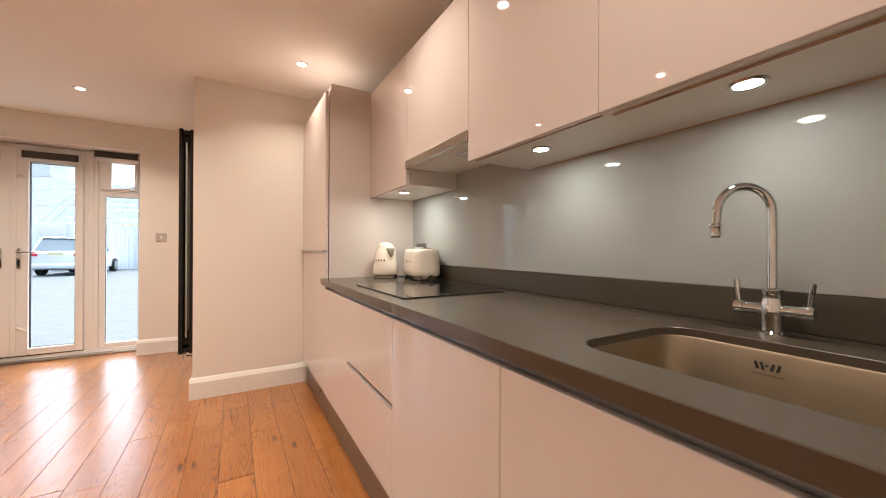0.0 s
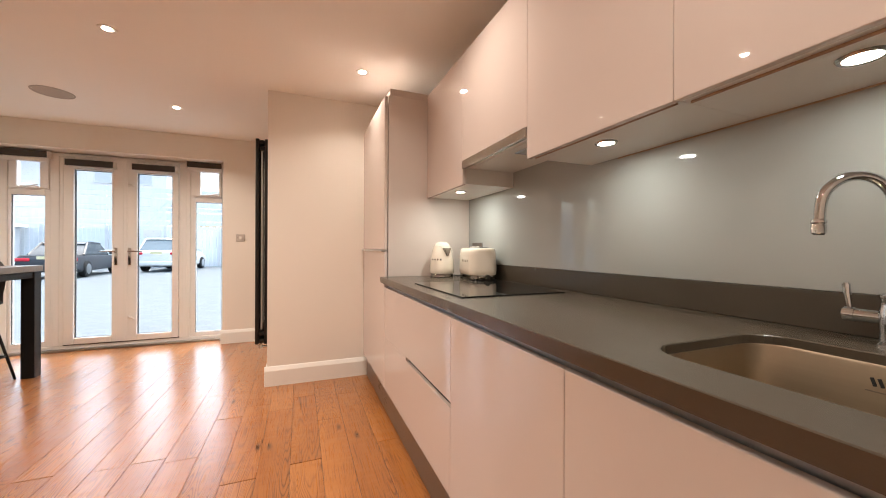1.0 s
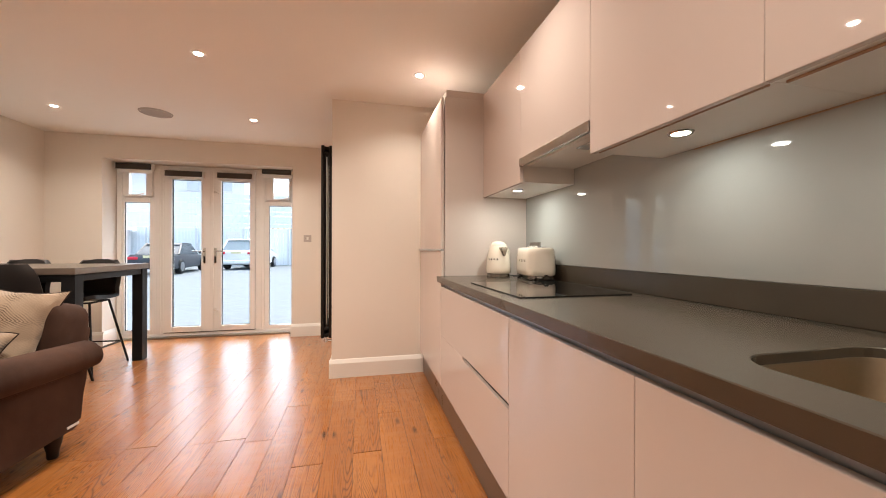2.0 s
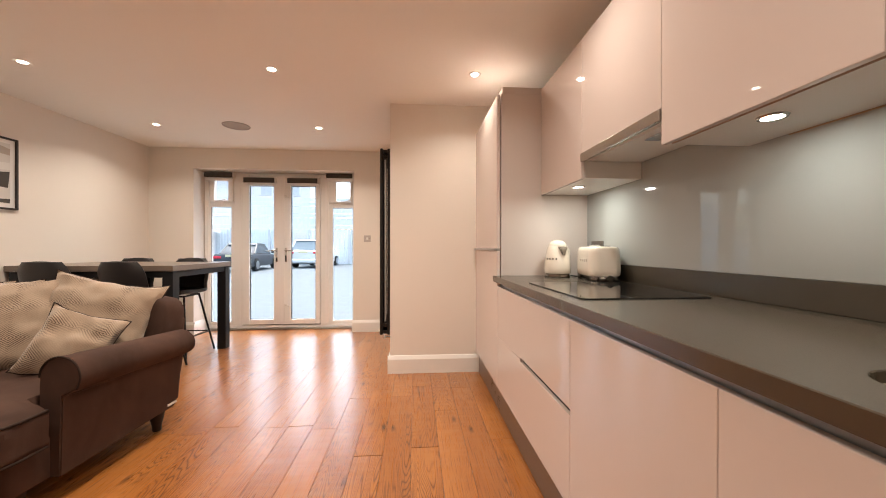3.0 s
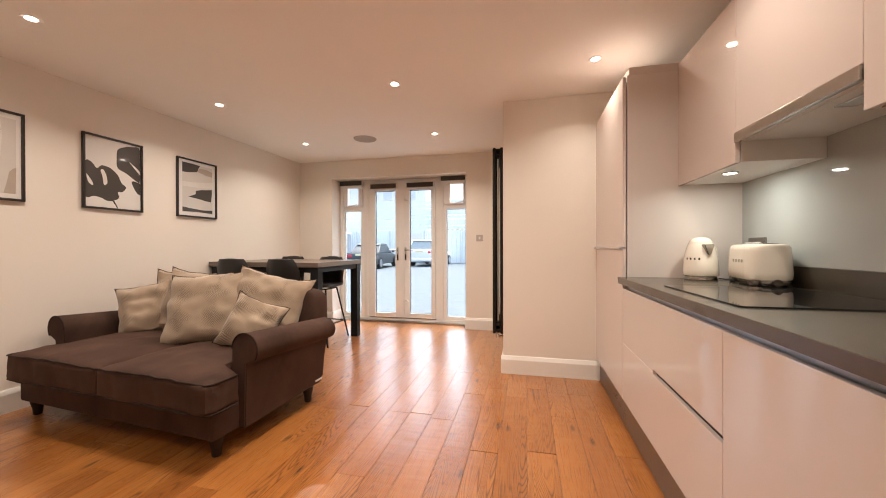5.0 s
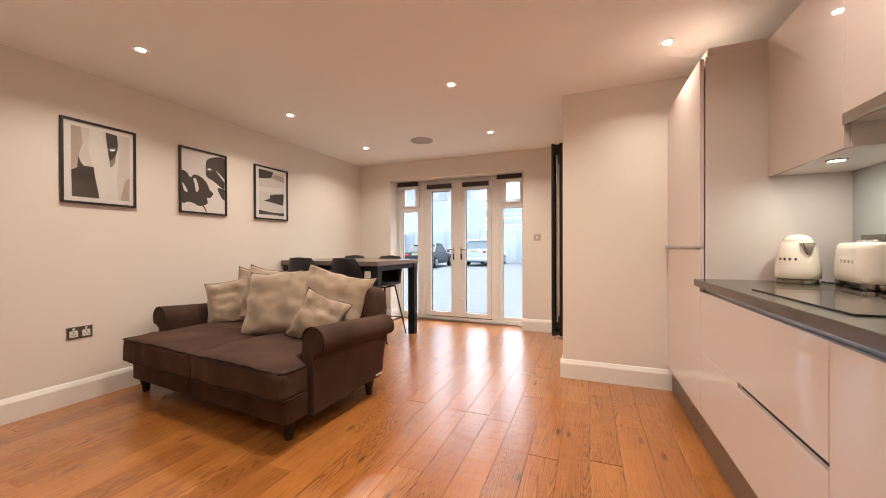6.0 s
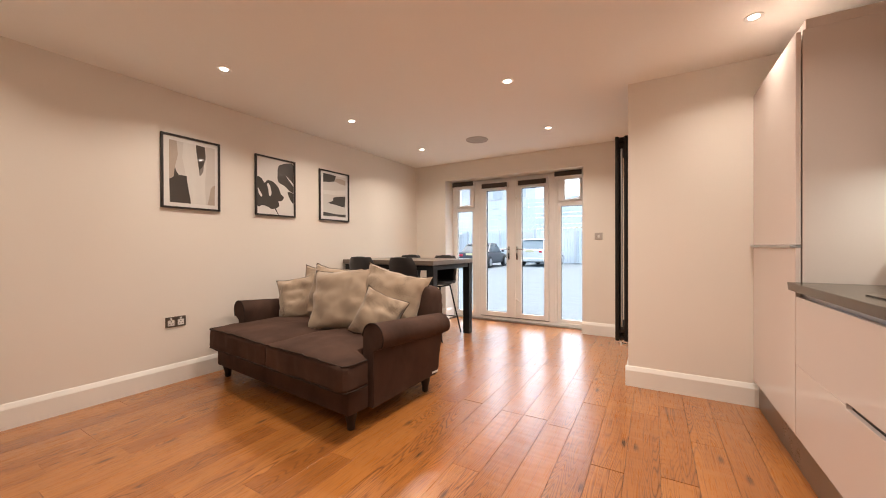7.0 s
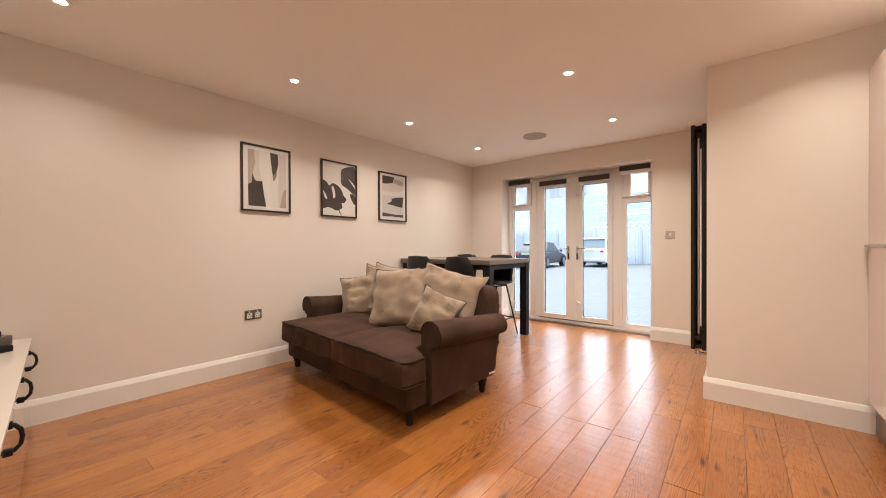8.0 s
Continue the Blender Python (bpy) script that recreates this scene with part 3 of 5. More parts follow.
# ---- ceiling lamps, speaker ----
downlight = empty("downlight", "lit round recessed ceiling lamp with white bezel", "ceiling lamp", "recessed ceiling lamps")
part("bezel", lathe([(0.026, 0), (0.026, -0.002), (0.031, -0.004), (0.044, -0.005), (0.047, -0.001), (0.047, 0.0)], 32), GLOSSWHITE, downlight, "white bezel", True)
part("bulb", lathe([(0.0255, -0.0015), (0.022, -0.003), (0.001, -0.0035)], 24), LAMP_ON, downlight, "glowing warm bulb")
lamp = new("beam", bpy.data.lights.new("beam", "AREA"))
lamp.data.shape, lamp.data.size, lamp.data.energy, lamp.data.color = "DISK", 0.046, SPOT * 0.45, (1.0, 0.876, 0.757)
lamp.data.spread = radians(138)
lamp.parent = downlight
lamp.location = (0, 0, -0.0065)
# Front row at x -1.032 and 0.454 is unseen, added to light sofa and units.
spots = [(x, y) for y in (0.206, 1.465, 2.703, 3.982) for x in (-2.744, -1.032, 0.454)]
spots.remove((0.454, 3.982))
spots[0] = (-2.837, 0.2115)
moves = {(-2.744, 2.703): (-2.727, 2.733), (-2.744, 3.982): (-2.707, 4.007), (0.454, 2.703): (0.452, 2.662)}
spots = [moves.get(p, p) for p in spots]
downlight.matrix_basis = pose(*spots[0], TOP)
bright, dim = lamp.data.copy(), lamp.data.copy()
bright.energy, dim.energy = SPOT * 1.3, SPOT * 0.58
side = lamp.data.copy()
side.energy = SPOT * 0.88
for x, y in spots[1:]:
    twin = copy_thing(downlight, pose(x, y, TOP))
    for o in twin.children:
        if o.type == "LIGHT" and (x > -2 or y > 1):
            o.data = dim if x > 0 or y < 1 else side if x < -2 else bright
sp = empty("ceiling_speaker", "round flush ceiling loudspeaker with a grey grille", "loudspeaker", at=pose(-1.888, 3.982, TOP))
part("rim", lathe([(0.121, 0), (0.121, -0.004), (0.131, -0.006), (0.135, 0.0)], 40), SOFTGREY, sp, "", True)
part("grille", lathe([(0.117, 0.0), (0.117, -0.003), (0.001, -0.004)], 40), SOFTGREY, sp, "grey cloth grille", True)

# ---- radiator, sockets ----
rad = empty("radiator", "tall anthracite vertical radiator with chrome valves", "radiator")
for x0 in (-0.332, -0.261):
    part("panel", box(x0, x0 + 0.032, 3.50, 3.98, 0.285, 2.085, 0.010, 3), ANTHRACITE, rad, "", True)
for z in (0.295, 0.36, 1.99, 2.04):
    part("header", box(-0.2995, -0.2615, 3.506, 3.975, z, z + 0.034, 0.006), ANTHRACITE, rad)
part("flow_pipe", cyl(0.008, 1.56, pose(-0.281, 3.514, 0.415), n=16), ALLOY, rad, "pale metal pipe between the panels", True)
for z in (0.45, 1.90):
    part("bracket", box(-0.2285, NIB_X + 0.0, 3.56, 3.60, z, z + 0.05), ANTHRACITE, rad)
v = cyl(0.012, 0.04, pose(-0.290, 3.53, 0.245))
cyl(0.018, 0.022, pose(-0.290, 3.53, 0.248), n=8, bm=v)
tube([(-0.290, 3.53, 0.262), (-0.265, 3.53, 0.258), (NIB_X, 3.53, 0.258)], 0.009, bm=v)
part("valve", v, CHROME, rad, "chrome radiator valve", True)


def socket_plate(name, label, category, m, w, h, material, holes):
    """A wall plate facing +y at m; holes: list of (x, z, w, h, kind)."""
    e = empty(name, label, category, at=m)
    part("plate", box(-w / 2, w / 2, 0, 0.008, -h / 2, h / 2, 0.003), material, e)
    for x, z, a, b, mat in holes:
        part("insert", box(x - a / 2, x + a / 2, 0.0085, 0.012, z - b / 2, z + b / 2, 0.001), mat, e)
    return e


twin = [(s * 0.035, -0.008, 0.046, 0.046, PLASTIC) for s in (-1, 1)] + [(s * 0.035, 0.027, 0.012, 0.016, PLASTIC) for s in (-1, 1)]
sk = socket_plate("wall_socket", "brushed nickel double socket with white inserts", "socket", pose(left_x(1.457), 1.457, 0.505, 0, 0, -90 - math.degrees(LEAN)), 0.146, 0.086, NICKEL, twin)
for x in (-0.035, 0.035):
    part("pin_hole", box(x - 0.003, x + 0.003, 0.0121, 0.0126, -0.001, 0.008), GASKET, sk)
    part("pin_hole", box(x - 0.014, x - 0.007, 0.0121, 0.0126, -0.018, -0.013), GASKET, sk)
    part("pin_hole", box(x + 0.007, x + 0.014, 0.0121, 0.0126, -0.018, -0.013), GASKET, sk)
socket_plate("wall_switch", "small nickel wall switch plate with a white rocker", "switch", pose(-0.632, FAR, 1.249, 0, 0, 180), 0.092, 0.088, SATIN, [(0, 0, 0.024, 0.034, PLASTIC), (0.028, 0, 0.006, 0.006, NICKEL), (-0.028, 0, 0.006, 0.006, NICKEL)])

# ---- kitchen: base units ----
FX, WT = 0.56, 0.938
CH = 0.868


def front(parent, y0, y1, z0, z1, x=FX, name="door"):
    return part(name, box(x, x + 0.02, y0 + 0.0010, y1 - 0.0010, z0, z1, 0.0020, 2), CASHMERE, parent, "gloss cashmere front")


def base_unit(y0, y1, label, top=CH - 0.03):
    u = empty("base_cabinet", label, "kitchen cabinet", "kitchen base cabinets")
    part("body", box(FX + 0.0215, RIGHT - 0.002, y0 + 0.0005, y1 - 0.0005, 0.181, top), CARCASS, u)
    front(u, y0, y1, 0.187, CH)
    return u


drawers = empty("base_cabinet", "wide gloss cashmere drawer cabinet under the hob", "kitchen cabinet", "kitchen base cabinets")
part("body", box(FX + 0.0215, RIGHT - 0.002, 1.2455, 2.3875, 0.181, CH - 0.03), CARCASS, drawers)
y0, y1, ym, zs = 1.2465, 2.3875, 1.86, 0.5355
part("drawer_front", prism([(y0, 0.187), (y1, 0.187), (y1, zs - 0.0003), (ym, zs - 0.0003), (ym - 0.004, 0.524), (y0, 0.524)], "x", FX, FX + 0.02, 0.002, 1), CASHMERE, drawers, "gloss cashmere front")
part("drawer_front", prism([(y0, CH), (y1, CH), (y1, zs + 0.0003), (ym, zs + 0.0003), (ym - 0.004, 0.547), (y0, 0.547)], "x", FX, FX + 0.02, 0.002, 1), CASHMERE, drawers, "gloss cashmere front")
part("grip_groove", box(FX + 0.0155, FX + 0.0212, y0, ym - 0.004, 0.5245, 0.5465), ANTHRACITE, drawers, "dark recessed grip groove")
base_unit(0.617, 1.245, "handleless gloss cashmere base cabinet")
base_unit(0.010, 0.617, "handleless gloss cashmere base cabinet under the sink", WT - 0.30)
base_unit(-0.60, 0.010, "handleless gloss cashmere base cabinet at the end")
tagged(part("plinth", box(0.588, 0.606, -0.60, 3.249, 0.0, 0.18), PLINTH), "dark bronze kitchen plinth along the floor", "plinth")
ch = prism([(FX + 0.023, CH - 0.03), (FX + 0.023, 0.894), (FX + 0.028, 0.894), (FX + 0.036, 0.878), (FX + 0.036, CH - 0.012), (FX + 0.030, CH - 0.03)], "y", -0.60, 2.388, 0.0015)
tagged(part("grip_rail", ch, CHANNEL), "grey metal grip channel under the worktop", "handle rail")

# ---- worktop with a cut-out, upstand, splashback ----
SX0, SX1, SY0, SY1 = 0.645, 1.012, 0.03, 0.495
top = bmesh.new()
outer = [(0.529, -0.60), (RIGHT - 0.001, -0.60), (RIGHT - 0.001, 2.3885), (0.529, 2.3885)]
inner = rounded_rect(SX0, SX1, SY0, SY1, 0.075, 8)
edges = []
for loop in (outer, inner):
    vs = [top.verts.new((x, y, WT)) for x, y in loop]
    edges += [top.edges.new((vs[i], vs[(i + 1) % len(vs)])) for i in range(len(vs))]
bmesh.ops.triangle_fill(top, edges=edges, use_beauty=True)
ext = bmesh.ops.extrude_face_region(top, geom=top.faces[:])
for v in ext["geom"]:
    if isinstance(v, bmesh.types.BMVert):
        v.co.z = WT - 0.038
        if v.co.x < 0.54:
            v.co.x += 0.004
bmesh.ops.recalc_face_normals(top, faces=top.faces)
sharp = [e for e in top.edges if len(e.link_faces) == 2 and e.calc_face_angle(0) > 1.2 and e.verts[0].co.z > WT - 0.001 and e.verts[1].co.z > WT - 0.001]
bmesh.ops.bevel(top, geom=sharp, offset=0.002, segments=1, affect="EDGES")
tagged(part("worktop", top, WORKTOP), "dark greige quartz worktop with an undermount sink", "worktop")
tagged(part("upstand", box(1.176, RIGHT - 0.001, -0.60, 2.3885, WT + 0.0005, 1.03, 0.0015), WORKTOP), "dark greige quartz upstand along the wall", "upstand")
tagged(part("splashback", box(1.188, RIGHT - 0.001, -0.60, 2.3885, 1.031, 1.62, 0.001), SPLASH), "grey back-painted glass splashback", "splashback")

# ---- sink and tap ----
sink = empty("sink", "brushed steel undermount sink bowl with rounded corners", "sink")
bowl = bmesh.new()
loops = []
for g, z, r in ((0.0008, WT - 0.020, 0.0745), (0.0030, WT - 0.019, 0.072), (0.005, WT - 0.024, 0.071), (0.005, WT - 0.24, 0.071), (0.012, WT - 0.27, 0.07), (0.035, WT - 0.283, 0.05), (0.13, WT - 0.287, 0.03)):
    loops.append([bowl.verts.new((x, y, z)) for x, y in rounded_rect(SX0 + g, SX1 - g, SY0 + g, SY1 - g, r, 8)])
for a, c in zip(loops, loops[1:]):
    for i in range(len(a)):
        j = (i + 1) % len(a)
        bowl.faces.new((a[i], a[j], c[j], c[i]))
bowl.faces.new(loops[-1])
bmesh.ops.recalc_face_normals(bowl, faces=bowl.faces)
bmesh.ops.reverse_faces(bowl, faces=bowl.faces)
part("bowl", bowl, SINKSTEEL, sink, "", True)
part("drain", lathe([(0.001, 0.003), (0.03, 0.004), (0.042, 0.002), (0.045, 0.0)][::-1], 28, pose(0.83, 0.26, WT - 0.2865)), CHROME, sink, "chrome drain", True)
for k, (dy, lean) in enumerate(((0.0225, 1), (0.013, 1), (-0.004, -1), (-0.0135, -1))):
    slot = box(-0.0015, 0.0015, -0.0026, 0.0026, -0.008, 0.008, 0.001)
    moved(slot, pose(SX1 - 0.0055, 0.292 + dy, WT - 0.052, -lean * 17, 0, 0))
    part("overflow_slot", slot, GASKET, sink, "dark overflow slot")
part("overflow_screw", cyl(0.0032, 0.0015, pose(SX1 - 0.0056, 0.2965, WT - 0.050, 0, -90, 0), n=12), CHROME, sink, "small chrome screw")
part("maker_mark", box(SX1 - 0.0062, SX1 - 0.0056, 0.268, 0.325, WT - 0.0705, WT - 0.0680), NICKEL, sink, "faint engraved bar")

TX, TY = 1.10, 0.318
tap = empty("kitchen_tap", "chrome swan-neck mixer tap with two lever handles", "tap", at=pose(TX, TY, WT))
part("tap_body", lathe([(0.0, 0.0), (0.025, 0.0), (0.025, 0.005), (0.020, 0.010), (0.0195, 0.03), (0.021, 0.042), (0.021, 0.070), (0.0185, 0.080), (0.0185, 0.092), (0.020, 0.094), (0.020, 0.102), (0.013, 0.106), (0.0, 0.107)], 32), CHROME, tap, "", True)
neck = [(0, 0, 0.10), (0, 0, 0.275)]
swing = Vector((-0.76, 0.65, 0))
R = 0.056
neck = [Vector(p) for p in neck] + [Vector((0, 0, 0.275)) + swing * (R - R * math.cos(a)) + Vector((0, 0, R * math.sin(a) * 1.1)) for a in [math.pi * i / 16 * 0.97 for i in range(1, 17)]]
neck.append(neck[-1] + Vector((0, 0, -0.045)) + swing * 0.003)
part("spout", tube(neck, 0.0098, 16), CHROME, tap, "", True)
part("nozzle", lathe([(0.0, -0.014), (0.0105, -0.014), (0.0122, -0.012), (0.0122, 0.004), (0.0112, 0.006), (0.0125, 0.008), (0.0125, 0.013), (0.0105, 0.016), (0.0, 0.016)], 24, Matrix.Translation(neck[-1])), CHROME, tap, "ringed chrome nozzle", True)
part("aerator", cyl(0.0085, 0.002, Matrix.Translation(neck[-1] - Vector((0, 0, 0.0162))), n=16), GASKET, tap, "dark spout opening")
for s in (-1, 1):
    arm = cyl(0.0128, 0.052, pose(0, s * 0.015, 0.056, -90 * s, 0, 0), n=20)
    cyl(0.0150, 0.020, pose(0, s * 0.050, 0.056, -90 * s, 0, 0), n=20, bevel=0.002, bm=arm)
    part("valve_arm", arm, CHROME, tap, "", True)
    part("lever", cyl(0.0042, 0.055, pose(0, s * 0.061, 0.066, -6 * s, 0, 0), r2=0.0068, n=16, bevel=0.002), CHROME, tap, "chrome lever", True)

# ---- hob, kettle, toaster ----
hob = empty("hob", "black ceramic glass induction hob set on the worktop", "hob")
part("glass_top", prism(rounded_rect(0.605, 1.10, 1.243, 1.857, 0.008, 3), "z", WT + 0.0003, WT + 0.0055, 0.001), HOB_GLASS, hob)

kettle = empty("kettle", "cream enamel retro kettle with chrome base and spout", "kettle", at=pose(0.928, 2.268, WT, 0, 0, 8))
part("base", lathe([(0.0, 0.0), (0.076, 0.0), (0.078, 0.004), (0.075, 0.018), (0.070, 0.024), (0.0, 0.024)], 36), DARKCHROME, kettle, "chrome base", True)
part("body", lathe([(0.0, 0.025), (0.080, 0.025), (0.083, 0.03), (0.083, 0.06), (0.079, 0.11), (0.072, 0.155), (0.062, 0.19), (0.056, 0.203), (0.0, 0.204)], 40), CREAM, kettle, "", True)
part("lid", lathe([(0.0545, 0.2045), (0.0545, 0.208), (0.048, 0.222), (0.034, 0.232), (0.015, 0.237), (0.0, 0.238)], 36), CREAM, kettle, "domed cream lid", True)
spo = prism([(-0.027, 0.004), (0.027, 0.004), (0.007, -0.052), (-0.007, -0.052)], "y", -0.084, -0.05, 0.003)
part("spout", moved(spo, pose(0, 0, 0.192, 0, 0, -2)), DARKCHROME, kettle, "chrome spout", True)
hd = tube([(0.055, 0.03, 0.19), (0.085, 0.045, 0.195), (0.112, 0.06, 0.17), (0.118, 0.062, 0.11), (0.105, 0.055, 0.06), (0.078, 0.03, 0.045)], 0.011, 12)
part("handle", hd, CREAM, kettle, "", True)
for k in range(4):
    a = radians(190 + k * 15)
    part("badge_mark", moved(box(-0.004, 0.004, -0.001, 0.002, -0.006, 0.006, 0.001), pose(0.0795 * math.cos(a), 0.0795 * math.sin(a), 0.118, 8, 0, math.degrees(a) + 90)), DARKCHROME, kettle, "small steel badge")

toaster = empty("toaster", "cream enamel retro toaster with chrome base", "toaster", at=pose(1.082, 2.045, WT, 0, 0, -9) @ Matrix.Diagonal((1.05, 1.06, 1.0, 1.0)))
tb = bmesh.new()
hoops = []
for z, k in ((0.03, 0.95), (0.036, 1.0), (0.06, 1.02), (0.12, 0.995), (0.165, 0.965), (0.182, 0.935), (0.191, 0.88), (0.195, 0.80)):
    d = 0.085 * (1 - k)
    hoops.append([tb.verts.new((x, y, z)) for x, y in rounded_rect(-0.084 + d, 0.084 - d, -0.14 + d, 0.14 - d, 0.05, 7)])
for a, c in zip(hoops, hoops[1:]):
    for i in range(len(a)):
        tb.faces.new((a[i], a[(i + 1) % len(a)], c[(i + 1) % len(a)], c[i]))
tb.faces.new(hoops[-1])
tb.faces.new(hoops[0][::-1])
part("body", tb, CREAM, toaster, "", True)
part("base", prism(rounded_rect(-0.078, 0.078, -0.138, 0.138, 0.03), "z", 0.008, 0.0295, 0.003), DARKCHROME, toaster, "chrome base", True)
for x in (-0.06, 0.06):
    for y in (-0.12, 0.12):
        part("foot", cyl(0.012, 0.0075, pose(x, y, 0.0)), GASKET, toaster)
part("slot_frame", prism(rounded_rect(-0.035, 0.035, -0.115, 0.115, 0.01, 3), "z", 0.1952, 0.1985, 0.001), CHROME, toaster, "chrome slot surround")
for x in (-0.016, 0.016):
    part("bread_slot", box(x - 0.010, x + 0.010, -0.1, 0.1, 0.1986, 0.1992), GASKET, toaster)
lev = box(-0.045, 0.045, -0.172, -0.138, 0.006, 0.032, 0.008)
cyl(0.016, 0.012, pose(0, -0.175, 0.023, 90, 0, 0), bm=lev)
part("lever", lev, DARKCHROME, toaster, "chrome lever and dial", True)
for k in range(4):
    part("badge_mark", box(-0.0855, -0.0815, -0.075 + k * 0.034, -0.063 + k * 0.034, 0.108, 0.122, 0.001), DARKCHROME, toaster, "small steel badge")
cord = tube([(1.03, 2.30, 0.945), (1.07, 2.27, 0.939), (1.12, 2.25, 0.939), (1.17, 2.20, 0.97), (1.183, 2.23, 1.06), (1.182, 2.24, 1.085)], 0.0035, 8)
tagged(part("power_cord", cord, GASKET, None, "", True), "thin black appliance cord behind the kettle", "cord")
ws = socket_plate("splashback_socket", "chrome double socket on the glass splashback", "socket", pose(1.188, 2.244, 1.127, 0, 0, 90), 0.146, 0.086, DARKCHROME, [(-0.035, -0.006, 0.03, 0.03, GASKET), (0.035, -0.006, 0.03, 0.03, GASKET)])

for y in (2.209, 2.279):
    plug = empty("plug", "white mains plug in the splashback socket", "plug", "plugs in the splashback socket", pose(1.176, y, 1.122))
    part("plug_body", prism(rounded_rect(-0.022, 0.022, -0.024, 0.024, 0.010, 4), "x", -0.024, -0.0003, 0.004), PLASTIC, plug, "", True)
    part("cord_stub", tube([(-0.012, 0, -0.024), (-0.012, 0, -0.045), (-0.010, 0.004, -0.09)], 0.0032, 8), GASKET, plug, "thin black cord", True)

# ---- wall units ----
UX, UB, UT = 0.86, 1.482, 2.20


def wall_unit(y0, y1, z0, label, lights=()):
    u = empty("wall_cabinet", label, "kitchen cabinet", "kitchen wall cabinets")
    part("body", box(UX + 0.0215, 1.186, y0 + 0.0005, y1 - 0.0005, z0 + 0.004, UT), CARCASS, u)
    part("door", box(UX, UX + 0.02, y0 + 0.0010, y1 - 0.0010, z0, UT, 0.0018, 2), CASHMERE, u, "gloss cashmere front")
    return u


def under_light(x, y, power=UNDER):
    e = empty("under_cabinet_light", "small lit round lamp under a wall cabinet", "cabinet lamp", "lamps under the wall cabinets", pose(x, y, UB + 0.0035))
    part("bezel", lathe([(0.027, 0), (0.027, -0.004), (0.033, -0.005), (0.0365, 0.0)], 32), HOODSTEEL, e, "steel bezel", True)
    part("diffuser", lathe([(0.0265, -0.001), (0.024, -0.0035), (0.001, -0.0042)], 24), LED_ON, e, "glowing diffuser")
    l = new("beam", bpy.data.lights.new("beam", "AREA"))
    l.data.shape, l.data.size, l.data.energy, l.data.color = "DISK", 0.046, power, (0.95, 0.97, 0.88)
    l.parent = e
    l.location = (0, 0, -0.007)


wall_unit(1.793, 2.3885, UB, "gloss cashmere wall cabinet beside the extractor")
hood_box = wall_unit(1.19, 1.793, 1.612, "gloss cashmere wall cabinet over the extractor")
wall_unit(0.592, 1.19, UB, "gloss cashmere wall cabinet")
wall_unit(-0.01, 0.592, UB, "gloss cashmere wall cabinet over the sink")
wall_unit(-0.60, -0.01, UB, "gloss cashmere wall cabinet at the end")
for x, y, power in ((0.965, 2.05, UNDER * 1.9), (0.985, 0.915, UNDER), (0.995, 0.326, UNDER * 0.7)):
    under_light(x, y, power)
lip = box(0.905, 0.909, -0.01, 0.58, UB - 0.002, UB + 0.0035)
tagged(part("cabinet_lip", lip, TANEDGE), "thin tan edge strip under a wall cabinet", "trim")
tagged(part("cabinet_lip", box(0.885, 0.889, 0.60, 1.17, UB - 0.001, UB + 0.0035), TANEDGE), "thin tan edge strip under a wall cabinet", "trim")
# Brown strip puts the shadow line along the glass into colour.
tagged(part("wall_shadow_strip", box(1.1845, 1.187, -0.60, 1.05, UB - 0.001, UB + 0.0035), TANEDGE), "thin brown strip drawn as the shadow line between cabinet and glass", "trim")
hood = empty("extractor_hood", "slim brushed steel extractor hood under a wall cabinet", "extractor hood")
part("front_bar", box(0.853, 0.872, 1.192, 1.791, 1.566, 1.609, 0.003), HOODSTEEL, hood, "brushed steel front bar")
part("underside", box(0.8725, 1.186, 1.192, 1.791, 1.572, 1.611, 0.002), CARCASS, hood, "pale grey underside")
part("filter", box(0.90, 1.15, 1.23, 1.75, 1.5685, 1.5715, 0.001), CARCASS, hood, "pale grease filter panel")
part("switch_bar", box(0.94, 1.0, 1.30, 1.40, 1.562, 1.5675, 0.001), CHROME, hood)

# ---- tall unit ----
tall = empty("tall_cabinet", "tall gloss cashmere cabinet with an integrated fridge", "kitchen cabinet")
part("side_panel", box(FX + 0.025, RIGHT - 0.002, 2.39, 2.41, 0.181, 2.165, 0.001), MATT, tall, "matt cashmere end panel")
part("body", box(FX + 0.03, RIGHT - 0.002, 2.4105, 3.249, 0.181, 2.16), CARCASS, tall)
part("cornice", box(FX + 0.035, RIGHT - 0.002, 2.392, 3.249, 2.1655, 2.213, 0.002), CASHMERE, tall, "set-back top filler")
part("door", box(FX, FX + 0.02, 2.394, 3.249, 0.187, 1.106, 0.0015), CASHMERE, tall, "gloss lower front")
part("door", box(FX, FX + 0.02, 2.394, 3.249, 1.122, 2.16, 0.0015), CASHMERE, tall, "gloss upper front")
part("grip", box(FX - 0.018, FX + 0.022, 2.40, 3.24, 1.1075, 1.1205, 0.003), ALLOY, tall, "pale metal grip rail")

# ---- framed prints on the long wall ----
PZ0, PZ1 = 1.448, 2.062


